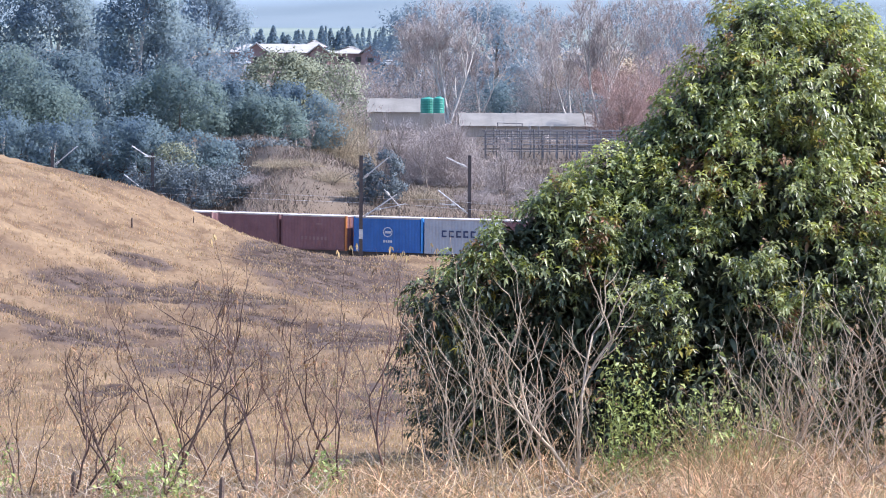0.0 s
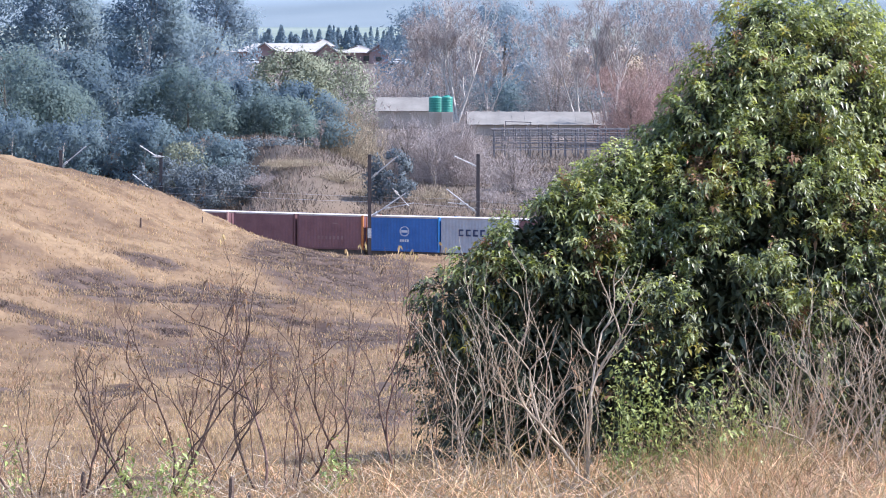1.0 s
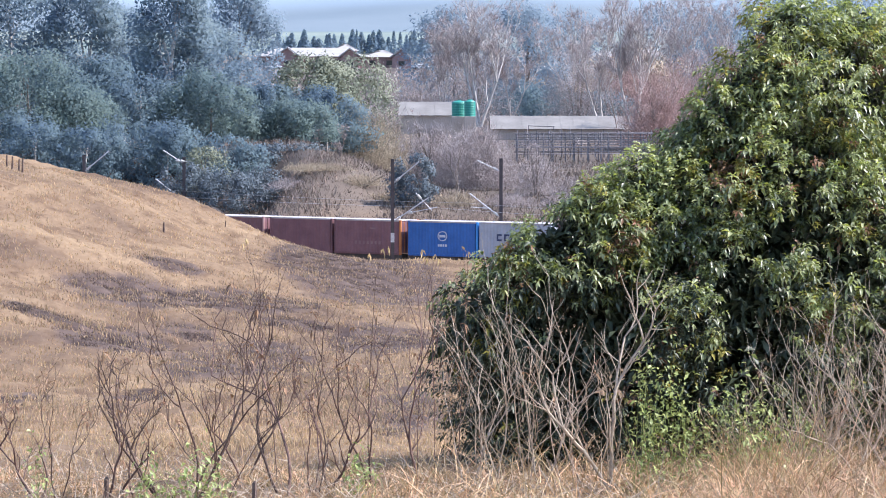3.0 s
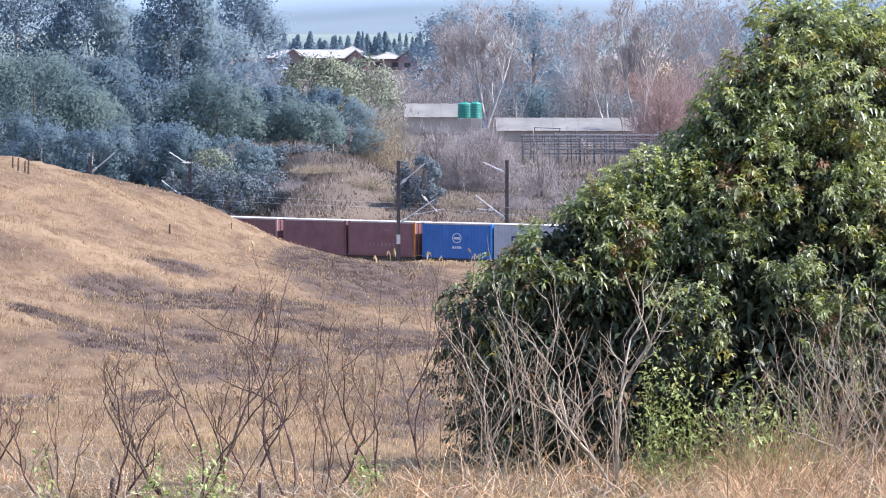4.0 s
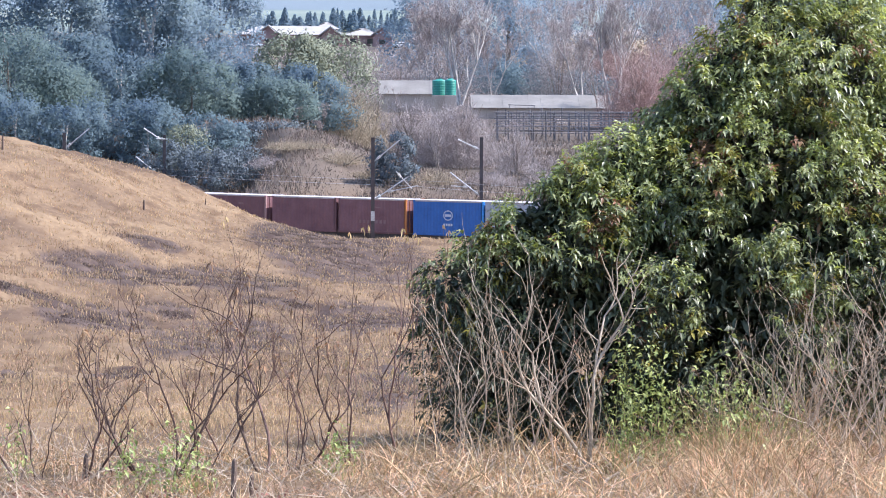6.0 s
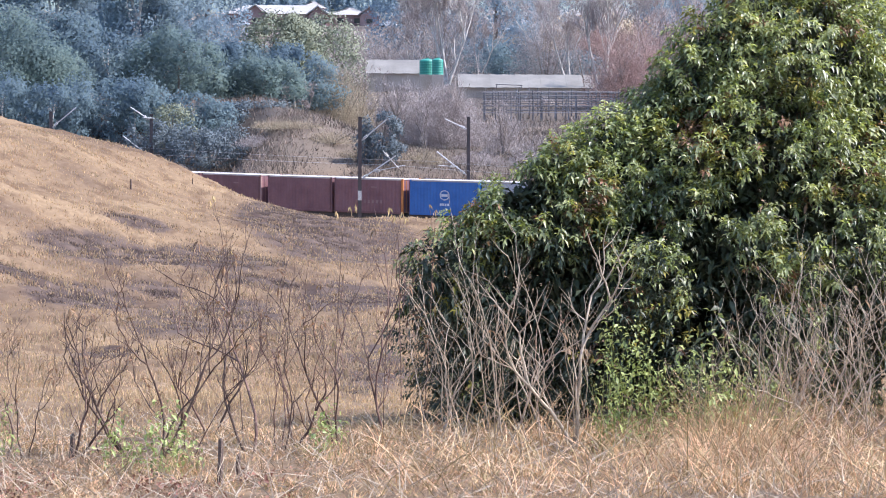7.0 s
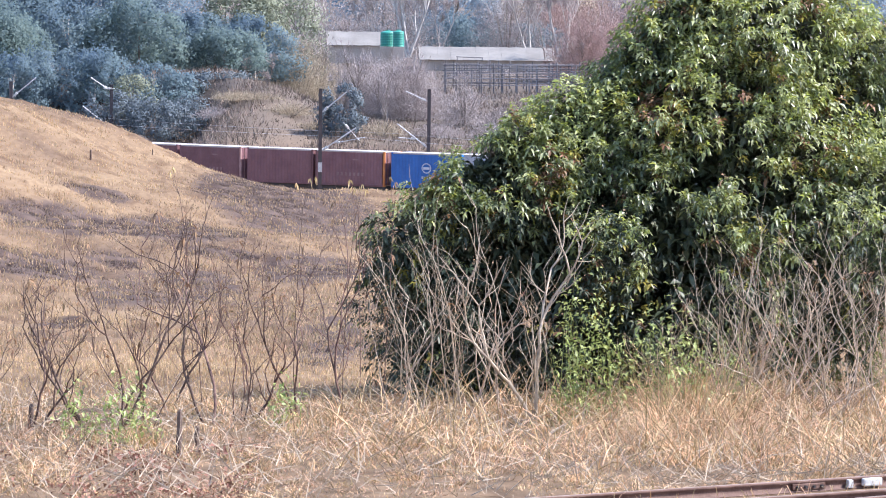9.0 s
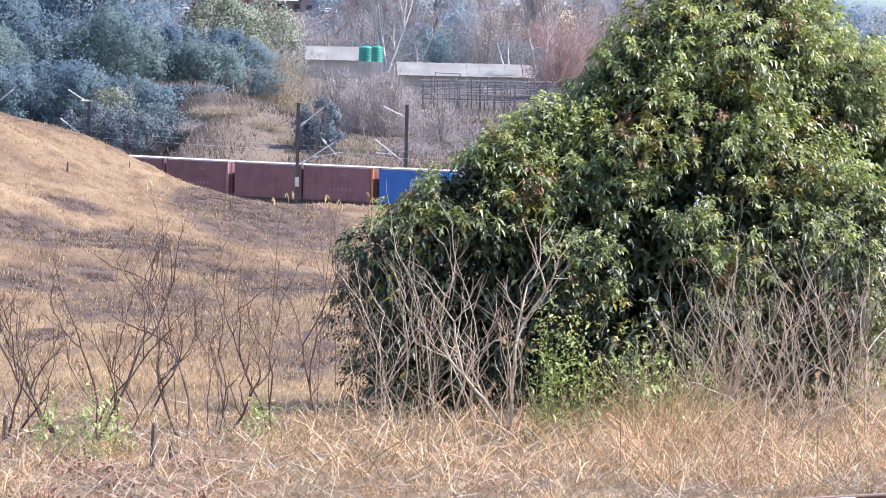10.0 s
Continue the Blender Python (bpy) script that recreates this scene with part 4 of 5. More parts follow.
def far_track():
    for i, off in enumerate((0.0, 4.2)):
        bm = bmesh.new()
        prof = [(-2.3, -0.22), (-1.5, 0.0 - 0.14), (1.5, -0.14), (2.3, -0.22)]
        places = [along_track(s) for s in range(-100, 91, 5)]
        rows = []
        for p, a in places:
            nrm = Vector((math.sin(a), math.cos(a), 0))
            rows.append([bm.verts.new(p + nrm * (off + y) + Vector((0, 0, z))) for y, z in prof])
        for r0, r1 in zip(rows, rows[1:]):
            for k in range(3):
                bm.faces.new((r0[k], r0[k + 1], r1[k + 1], r1[k]))
        bed = part("track_bed", bm, mat("ballast_%d" % i, (0.2, 0.17, 0.15), (0.36, 0.31, 0.28), 6, 0.95, 0.6))
        tagged(bed, "brown crushed-stone ballast of the railway", "ballast", kind="structure")
        for k in (-0.5335, 0.5335):
            bm = bmesh.new()
            rings = []
            for p, a in places:
                nrm = Vector((math.sin(a), math.cos(a), 0))
                rings.append([bm.verts.new(p + nrm * (off + k + y) + Vector((0, 0, z))) for y, z in ((-0.035, -0.15), (0.035, -0.15), (0.035, 0), (-0.035, 0))])
            for r0, r1 in zip(rings, rings[1:]):
                for m in range(4):
                    bm.faces.new((r0[m], r0[(m + 1) % 4], r1[(m + 1) % 4], r1[m]))
            part("rail", bm, M_STEEL, bed, "steel rail")


far_track()

BOX_L, BOX_W, BOX_H = 6.058, 2.438, 2.591
DECK = 1.05
S_ROWS = ((0, -1.93), (0.5, -1.60), (1, -1.23), (1.75, -0.78), (2.5, -0.28), (3.5, 0.45), (4.5, 1.19), (5.5, 1.90), (6.5, 2.68), (7.5, 3.53), (8.25, 4.22), (9, 4.95), (9.5, 5.43), (10, 5.92))
MOVERS = []


def container(paint, post_paint, label, marks="", end_marks=False):
    """A corrugated shipping container, its left near lower corner at s = 0 on the deck, near side at -y."""
    c = new("shipping_container")
    tagged(c, label, "container", "containers on the train")
    L, W, H = BOX_L, BOX_W, BOX_H
    # corrugated side walls
    for sgn, nm in ((-1, "side_wall"), (1, "side_wall")):
        xs, ys = [], []
        x, k = 0.16, 0
        while x < L - 0.16:
            for dx, o in ((0.0, 0), (0.07, 0), (0.1385, 1), (0.2085, 1)):
                if x + dx < L - 0.16:
                    xs.append(x + dx)
                    ys.append(0.036 * o)
            x += 0.277
        V, Q = [], []
        for a, o in zip(xs, ys):
            for z in (0.16, H - 0.1):
                V.append((a, sgn * (W / 2 - 0.01 - o), z))
        for i in range(len(xs) - 1):
            Q.append((2 * i, 2 * i + 2, 2 * i + 3, 2 * i + 1))
        arrays_part(nm, V, np.array(Q), paint, c)
    for x0, nm in ((0.02, "end_wall"), (L - 0.06, "end_wall")):
        bm = bmesh.new()
        box(bm, x0, x0 + 0.04, -W / 2 + 0.1, W / 2 - 0.1, 0.16, H - 0.1)
        part(nm, bm, paint, c)
    bm = box(bmesh.new(), 0.03, L - 0.03, -W / 2 + 0.03, W / 2 - 0.03, H - 0.06, H - 0.01, 0.012)
    part("roof", bm, M_ROOFTOP, c, "roof painted pale for the sun on it")
    for y in (-W / 2, W / 2 - 0.06):
        for z0, z1, nm in ((0.0, 0.16, "bottom_rail"), (H - 0.11, H, "top_rail")):
            bm = bmesh.new()
            box(bm, 0.14, L - 0.14, y, y + 0.06, z0, z1, 0.008)
            # top rails share the roof's painted-in sunlight, bottom rails the plain paint
            part(nm, bm, M_ROOFTOP if z0 > 1 else paint, c)
    for x in (0, L - 0.15):
        for y in (-W / 2, W / 2 - 0.15):
            bm = bmesh.new()
            box(bm, x, x + 0.15, y, y + 0.15, 0.0, H, 0.012)
            box(bm, x - 0.005, x + 0.165, y - 0.005, y + 0.155, 0.0, 0.118, 0.01)
            box(bm, x - 0.005, x + 0.165, y - 0.005, y + 0.155, H - 0.118, H, 0.01)
            # right-hand posts are brighter: sun on that end is put into the paint
            part("corner_post", bm, post_paint if x else paint, c)
    # door bars at the right end
    for k in (-0.75, -0.3, 0.3, 0.75):
        bm = bmesh.new()
        rod(bm, (L + 0.01, k, 0.15), (L + 0.01, k, H - 0.12), 0.022)
        part("lock_bar", bm, post_paint, c)
    y = -W / 2 - 0.012
    if marks == "round":
        bm = bmesh.new()
        for i in range(28):
            a0, a1 = i / 28 * 6.2832, (i + 0.8) / 28 * 6.2832
            for z_, r0, r1 in ((1.5, 0.33, 0.42),):
                vs = [bm.verts.new((L * 0.5 + r * math.cos(a), y, z_ + r * math.sin(a) * 0.9)) for r, a in ((r0, a0), (r1, a0), (r1, a1), (r0, a1))]
                bm.faces.new(vs)
        box(bm, L * 0.5 - 0.27, L * 0.5 + 0.27, y - 0.004, y, 1.4, 1.58)
        part("emblem", bm, M_MARK, c, "round pale emblem")
        for i in range(4):
            part("marking_bar", box(bmesh.new(), L * 0.5 - 0.4 + 0.21 * i, L * 0.5 - 0.25 + 0.21 * i, y - 0.004, y, 0.72, 0.9), M_MARK, c)
    elif marks == "dark":
        for i in range(5):
            x0 = 1.5 + 0.62 * i
            bm = bmesh.new()
            box(bm, x0, x0 + 0.13, y - 0.004, y, 1.25, 1.75)
            box(bm, x0 + 0.13, x0 + 0.42, y - 0.004, y, 1.25, 1.37)
            box(bm, x0 + 0.13, x0 + 0.42, y - 0.004, y, 1.63, 1.75)
            part("marking_shape", bm, M_MARK_DARK, c, "dark blue marking shape")
    elif marks == "row":
        for i in range(7):
            part("marking_bar", box(bmesh.new(), 1.9 + 0.36 * i, 2.08 + 0.36 * i, y - 0.004, y, 0.75, 1.0), M_MARK_FAINT, c)
        part("marking_bar", box(bmesh.new(), 3.3, 3.8, y - 0.004, y, 1.9, 2.0), M_MARK_FAINT, c)
    return c


def wagon(length):
    w = new("container_wagon")
    tagged(w, "dark steel flat wagon carrying two containers", "wagon", "wagons of the train")
    bm = bmesh.new()
    for y in (-1.1, 0.98):
        box(bm, 0, length, y, y + 0.12, 0.62, 1.0, 0.01)
    for i in range(9):
        x = length * (i + 0.5) / 9
        box(bm, x - 0.08, x + 0.08, -0.98, 0.98, 0.75, 0.98)
    part("frame", bm, M_STEEL, w)
    bm = bmesh.new()
    box(bm, 0.02, length - 0.02, -1.05, 1.05, 1.0, 1.045)
    part("deck", bm, M_STEEL, w)
    for x in (1.9, length - 1.9):
        bm = bmesh.new()
        for y in (-0.62, 0.56):
            box(bm, x - 1.15, x + 1.15, y, y + 0.06, 0.4, 0.62)
        box(bm, x - 0.2, x + 0.2, -0.6, 0.6, 0.42, 0.7)
        part("bogie_frame", bm, M_STEEL, w)
        for dx in (-0.9, 0.9):
            bm = bmesh.new()
            for y in (-0.5335, 0.5335):
                rod(bm, (x + dx, y - 0.06, 0.43), (x + dx, y + 0.06, 0.43), 0.43, 0.43, 20)
            rod(bm, (x + dx, -0.5, 0.43), (x + dx, 0.5, 0.43), 0.07)
            part("wheelset", bm, M_STEEL, w)
    bm = bmesh.new()
    for x in (-0.17, length):
        box(bm, x, x + 0.17, -0.15, 0.15, 0.68, 0.92)
    part("coupler", bm, M_STEEL, w)
    return w


def train():
    gap = 0.16
    long = 2 * BOX_L + gap + 0.24
    pitch = long + 0.34
    grey = container(M_GREY_BOX, M_GREY_BOX, "pale grey shipping container with dark marking shapes", "dark")
    blue = container(M_BLUE, M_BLUE_POST, "blue shipping container with a round pale emblem", "round")
    first = container(M_MAROON, M_ORANGE, "dull maroon shipping container with orange end posts", "row")
    third = container(M_MAROON, M_POSTPINK, "dull maroon shipping container with faded marking bars", "row")
    second = container(M_MAROON, M_MAROON, "dull maroon corrugated shipping container", "")
    cars = [wagon(long)]
    # blue stands at s = 0 at the wagon's left end; wagons follow to the left
    for k in range(-1, 5):
        s = -0.12 - k * pitch
        w = cars[0] if k == -1 else copy_thing(cars[0], Matrix())
        MOVERS.append((w, s, 0.0, long))
        left, right = s + 0.12, s + 0.12 + BOX_L + gap
        if k == -1:
            MOVERS.append((copy_thing(second, Matrix()), left, DECK, BOX_L))
            MOVERS.append((copy_thing(grey, Matrix()), right, DECK, BOX_L))
        elif k == 0:
            MOVERS.append((blue, left, DECK, BOX_L))
            MOVERS.append((grey, right, DECK, BOX_L))
        else:
            MOVERS.append((second if k == 1 else copy_thing(second, Matrix()), left, DECK, BOX_L))
            MOVERS.append((first if k == 1 else third if k == 2 else copy_thing(third, Matrix()), right, DECK, BOX_L))


train()


# ---- overhead line masts ----
def mast(p, tall, side, label, arms):
    """A dark pole with bracket arms; side is +1 where the arms reach to the right."""
    m = new("line_mast")
    m.location = p
    tagged(m, label, "railway mast", "overhead line masts")
    bm = bmesh.new()
    box(bm, -0.13, 0.13, -0.13, -0.11, 0, tall)
    box(bm, -0.13, 0.13, 0.11, 0.13, 0, tall)
    box(bm, -0.012, 0.012, -0.11, 0.11, 0, tall)
    box(bm, -0.15, 0.15, -0.15, 0.15, tall, tall + 0.03)
    part("pole", bm, M_MAST, m)
    bm = bmesh.new()
    box(bm, -0.35, 0.35, -0.35, 0.35, -0.3, 0.25, 0.04)
    part("footing", bm, M_WALLTAN, m, "concrete footing")
    for x0, z0, x1, z1, r in arms:
        bm = bmesh.new()
        a, b = Vector((x0 * side, 0, z0)), Vector((x1 * side, -0.3, z1))
        rod(bm, a, b, r)
        arm = part("bracket_arm", bm, M_GALV, m, "pale galvanised tube")
        bm = bmesh.new()
        u = (b - a).normalized()
        for i in range(4):
            q = a + u * (0.25 + 0.09 * i)
            rod(bm, q, q + u * 0.04, 0.11)
        part("insulator", bm, M_PORC, arm, "pale porcelain insulator")
    bm = bmesh.new()
    box(bm, -0.14, 0.14, -0.142, -0.135, 2.35, 3.05)
    part("plate", bm, M_WHITE, m, "small white plate")
    return m


POLE_ARMS = ((0.1, 6.75, 1.95, 8.3, 0.045), (0.1, 3.9, 2.65, 5.65, 0.045), (0.9, 4.45, 3.3, 4.95, 0.03), (1.7, 6.0, 2.9, 4.7, 0.025))
FAR_ARMS = ((0.1, 7.4, 1.8, 8.2, 0.045), (0.1, 3.9, 2.4, 5.7, 0.045), (0.8, 4.55, 2.3, 4.65, 0.03))
MASTS = []
pa = survey(691, 290, 250)
MASTS.append((Vector((pa.x, pa.y, RAIL_Z - 0.25)), survey(691, 279, 250).z - RAIL_Z + 0.25, 1, POLE_ARMS))
pb = survey(883, 290, 259)
MASTS.append((Vector((pb.x, pb.y, RAIL_Z - 0.25)), survey(883, 278, 259).z - RAIL_Z + 0.25, -1, FAR_ARMS))
pc = survey(145, 290, 281)
MASTS.append((Vector((pc.x, pc.y, RAIL_Z - 0.25)), survey(145, 272, 281).z - RAIL_Z + 0.25, 1, ((0.1, 6.9, 2.1, 8.55, 0.05), (0.1, 4.4, 2.2, 5.9, 0.045))))
pd = survey(322, 290, 290)
MASTS.append((Vector((pd.x, pd.y, RAIL_Z - 0.25)), survey(322, 276, 290).z - RAIL_Z + 0.25, -1, ((0.1, 7.35, 1.75, 8.45, 0.05), (-0.3, 7.5, 0.7, 7.55, 0.03), (0.1, 4.2, 2.4, 6.0, 0.05))))
for p, tall, side, arms in MASTS:
    mast(p, tall, side, "dark steel railway mast with pale bracket arms beside the track", arms)


def wire(a, b, sag, r=0.007):
    pts = [Vector(a).lerp(Vector(b), i / 16) - Vector((0, 0, sag * 4 * (i / 16) * (1 - i / 16))) for i in range(17)]
    V, Q = tubes([([tuple(p) for p in pts], [r] * 17)], 4)
    tagged(arrays_part("contact_wire", V, Q, M_GALV), "thin overhead contact wire along the railway", "wire", "overhead wires")


for i, j in ((0, 2), (1, 3)):
    (p, t0, sd, _), (q, t1, _, _) = MASTS[i], MASTS[j]
    for z in (4.95,):
        wire(p + Vector((2.6 * sd, 0, z)), q + Vector((2.2 * sd, 0, z + 0.15)), 0.15)
        d = (p - q).normalized()
        wire(p + Vector((2.6 * sd, 0, z)), p + Vector((2.6 * sd, 0, z)) + Vector((d.x, d.y, 0)) * 45, 0.3)


# ---- trees ----
SKYWARD = np.array([0.04, 0, 0.22])     # leaves turn to the light


def leafy_tree(h, d, top, wide, material, label, base=None, count=5200, narrow=1.0, seed=0, card=0.3, bark=None):
    rnd = random.Random(seed)
    p = survey(h, 300, d)
    z0 = ground_v(p.x, p.y)
    tall = survey(h, top, d).z - z0
    w = wide * 1.35 * d / 6000
    t = new("tree")
    t.location = (p.x, p.y, z0 - 0.1)
    tagged(t, label, "tree", "trees beyond the railway")
    paths, tips = grow((0, 0, 0), (rnd.uniform(-0.05, 0.05), 0, 1), tall * 0.42, 0.02 * tall, 2, rnd, 0.45, (2, 3), 0.3, 0.08, keep=0.6)
    V, Q = tubes(paths, 6)
    arrays_part("trunk", V, Q, bark or M_BARK, t, smooth=True)
    # clumps in an uneven crown
    low = 0.12 if base is None else base
    nc = int(42 + tall * 4.0)
    C, R = [], []
    for i in range(nc):
        f = rnd.random() ** 0.85
        zz = low + (1 - low) * f
        girth = (0.62 + 0.38 * math.sin(zz * math.pi)) * (1 - 0.62 * narrow * max(0.0, zz - 0.25)) if zz < 0.93 else 0.35
        a = rnd.uniform(0, 6.2832)
        rr = rnd.uniform(0.35, 1) ** 0.6 * girth * w * 0.54
        r = w * rnd.choice((0.07, 0.09, 0.11, 0.15)) * rnd.uniform(0.85, 1.2)
        C.append((math.cos(a) * rr, math.sin(a) * rr * 0.8, zz * tall - r * 0.7))
        R.append(r)
    C, R = np.array(C), np.array(R)
    k = RNG.choice(nc, count, p=R ** 2 / (R ** 2).sum())
    dirn = unit(RNG.normal(0, 1, (count, 3)) + np.array([0, 0, 0.25]))
    q = C[k] + dirn * (R[k] * np.where(RNG.random(count) < 0.8, RNG.uniform(0.55, 1.05, count), RNG.uniform(0.9, 1.35, count)))[:, None] * np.array([1, 1, 1.15])
    ok = q[:, 2] > 0.1
    q, dirn = q[ok], dirn[ok]
    V, Q = clumps(q, dirn, card * 0.55 * RNG.uniform(0.5, 1.35, len(q)))
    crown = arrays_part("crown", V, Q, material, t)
    # each clump takes the light as one rounded mass
    whole = unit(q - np.array([0, 0, tall * 0.5]))
    crown.data.normals_split_custom_set_from_vertices(np.repeat(unit(dirn * 0.75 + whole * 0.3 + SKYWARD), 4, 0))
    tagged(crown, kind="stuff")


EUC = "tall blue-grey gum tree with a ragged crown"
WAT = "rounded grey-green wattle tree beyond the railway"
for k, (h, d, top, wide, m, label, count, narrow, card) in enumerate((
        (-120, 335, -60, 210, M_EUC, EUC, 8000, 0.8, 0.34), (20, 345, -70, 190, M_EUC, EUC, 9000, 0.8, 0.34), (140, 338, -40, 170, M_EUC, EUC, 9000, 0.9, 0.34), (215, 350, 5, 120, M_EUC, EUC, 5000, 0.9, 0.34),
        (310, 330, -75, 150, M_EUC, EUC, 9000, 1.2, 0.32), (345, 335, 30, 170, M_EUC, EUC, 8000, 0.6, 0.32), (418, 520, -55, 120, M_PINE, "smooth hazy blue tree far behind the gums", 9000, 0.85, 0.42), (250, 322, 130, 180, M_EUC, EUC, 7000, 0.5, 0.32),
        (45, 310, 95, 200, M_WATTLE, WAT, 9000, 0.3, 0.26), (130, 312, 155, 130, M_WATTLE, WAT, 6000, 0.3, 0.26), (-90, 312, 110, 190, M_WATTLE, WAT, 6000, 0.3, 0.26), (370, 318, 125, 130, M_WATTLE, WAT, 6000, 0.3, 0.28),
        (360, 296, 255, 65, M_OLIVE, "small pale green bush on the cutting's slope", 1800, 0.2, 0.2), (470, 330, 145, 110, M_EUC, EUC, 5000, 0.4, 0.3), (550, 335, 95, 120, M_OLIVE, "olive-green tree with a broad crown", 7000, 0.3, 0.28),
        (610, 340, 98, 130, M_OLIVE, "olive-green tree with a broad crown", 6000, 0.3, 0.28), (575, 325, 150, 120, M_EUC, WAT, 5000, 0.2, 0.28), (520, 320, 175, 110, M_WATTLE, WAT, 4500, 0.2, 0.26),
        (730, 282, 268, 62, M_DARKBUSH, "dark blue-green bush by the railway", 3200, 0.1, 0.2), (220, 303, 215, 150, M_EUC, WAT, 5000, 0.2, 0.28), (440, 325, 190, 90, M_EUC, WAT, 3500, 0.2, 0.28), (60, 299, 215, 120, M_EUC, WAT, 3500, 0.1, 0.26), (150, 298, 225, 110, M_EUC, WAT, 3500, 0.1, 0.26), (290, 300, 215, 120, M_EUC, WAT, 4000, 0.1, 0.26),
        # the low dark brush is added to darken the cutting like shade
        (395, 303, 235, 100, M_EUC, WAT, 3500, 0.1, 0.26), (330, 292, 290, 90, M_DARKBUSH, "low dark brush standing in for shade in the cutting", 2600, 0.1, 0.22), (400, 290, 300, 90, M_DARKBUSH, "low dark brush standing in for shade in the cutting", 2600, 0.1, 0.22), (460, 294, 295, 90, M_DARKBUSH, "low dark brush standing in for shade in the cutting", 2600, 0.1, 0.22), (440, 306, 262, 90, M_DARKBUSH, "low dark brush standing in for shade in the cutting", 2600, 0.1, 0.22), (505, 308, 250, 80, M_DARKBUSH, "low dark brush standing in for shade in the cutting", 2200, 0.1, 0.22),
        (100, 318, 180, 130, M_EUC, WAT, 4500, 0.2, 0.28), (0, 305, 190, 150, M_EUC, WAT, 4500, 0.2, 0.28), (170, 325, 100, 150, M_EUC, EUC, 6000, 0.6, 0.32),
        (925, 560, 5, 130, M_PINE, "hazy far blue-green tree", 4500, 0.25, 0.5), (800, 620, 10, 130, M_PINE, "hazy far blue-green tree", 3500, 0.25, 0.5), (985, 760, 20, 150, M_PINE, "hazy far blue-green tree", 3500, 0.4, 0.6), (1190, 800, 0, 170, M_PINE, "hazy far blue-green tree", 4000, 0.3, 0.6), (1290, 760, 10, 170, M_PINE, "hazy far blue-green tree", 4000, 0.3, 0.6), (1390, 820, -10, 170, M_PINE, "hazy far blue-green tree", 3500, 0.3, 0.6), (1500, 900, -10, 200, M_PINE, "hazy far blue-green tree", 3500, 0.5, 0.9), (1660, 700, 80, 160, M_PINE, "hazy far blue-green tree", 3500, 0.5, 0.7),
        (910, 520, 140, 150, M_EUC, "dark hedge tree behind the sheds", 3500, 0.1, 0.45), (960, 540, 150, 110, M_EUC, "dark hedge tree behind the sheds", 3000, 0.1, 0.45), (1060, 530, 160, 80, M_EUC, "dark hedge tree behind the sheds", 2400, 0.1, 0.45),
        (1110, 640, 90, 150, M_TWIGS_BUFF, "pale dry tree behind the sheds", 2600, 0.2, 0.5), (1010, 600, 150, 90, M_TWIGS_BUFF, "pale dry tree behind the sheds", 2200, 0.2, 0.45))):
    # high gum crowns take the copy with more haze in its colour
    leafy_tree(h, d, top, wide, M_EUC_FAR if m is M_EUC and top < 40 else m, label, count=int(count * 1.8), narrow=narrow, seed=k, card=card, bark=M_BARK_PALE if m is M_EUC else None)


def bare_tree(h, d, v_foot, top, seed, pale=True, levels=4, lean=0.0, spread=0.62, fine=M_TWIGS_GREY, girth=1.0, n_fine=7, stems=(0.0,)):
    rnd = random.Random(seed)
    p = survey(h, v_foot, d)
    z0 = min(p.z, ground_v(p.x, p.y))
    tall = survey(h, top, d).z - z0
    t = new("bare_tree")
    t.location = (p.x, p.y, z0 - 0.05)
    tagged(t, "tall leafless tree with pale bark" if pale else "slim leafless tree with grey-brown bark", "tree", "bare trees")
    paths, tips = [], []
    for k in stems:
        grow((k * 0.6, 0, 0), (lean + k, rnd.uniform(-0.1, 0.1), 1), tall * 0.32, 0.011 * tall * girth, levels, rnd, spread, (2, 3), 0.24, 0.13, paths, tips, 0.7)
    V, Q = tubes(paths, 4)
    arrays_part("trunk", V, Q, M_BARK_PALE if pale else M_BARK, t, smooth=True)
    b = np.repeat(np.array([q for q, _ in tips]), n_fine, 0)
    o = np.repeat(np.array([q for _, q in tips]), n_fine, 0) + RNG.normal(0, 0.5, b.shape)
    V, T = slivers(b, o, RNG.uniform(0.03, 0.09, len(b)) * tall, np.full(len(b), 0.00004 * d + 0.004))
    tagged(arrays_part("twig_crown", V, T, fine, t), kind="stuff")


for k, a in enumerate(((845, 480, 205, -45, 0.0), (1115, 470, 220, -60, 0.05), (1060, 480, 215, -40, -0.2), (780, 500, 200, -10, -0.1), (1190, 500, 200, -50, 0.1), (1260, 520, 200, -30, 0.0), (1000, 520, 200, -10, 0.1), (900, 500, 205, 20, 0.15))):
    h, d, f, top, lean = a
    bare_tree(h, d, f, top, 20 + k, True, 4, lean, 0.55, girth=1.0 if k < 2 else 0.75, n_fine=9, stems=(-0.32, 0.02, 0.3) if k < 2 else (-0.15, 0.2))
for k, (h, d, f, top) in enumerate(((645, 330, 270, 150), (690, 335, 270, 165), (760, 300, 310, 170), (815, 295, 380, 200), (860, 300, 350, 215), (945, 300, 340, 225), (720, 300, 330, 190), (1150, 420, 240, 110), (1230, 430, 240, 60), (1090, 440, 240, 120), (560, 318, 272, 215), (600, 318, 272, 205))):
    bare_tree(h, d, f, top, 60 + k, False, 3, 0.0, 0.55, n_fine=10)


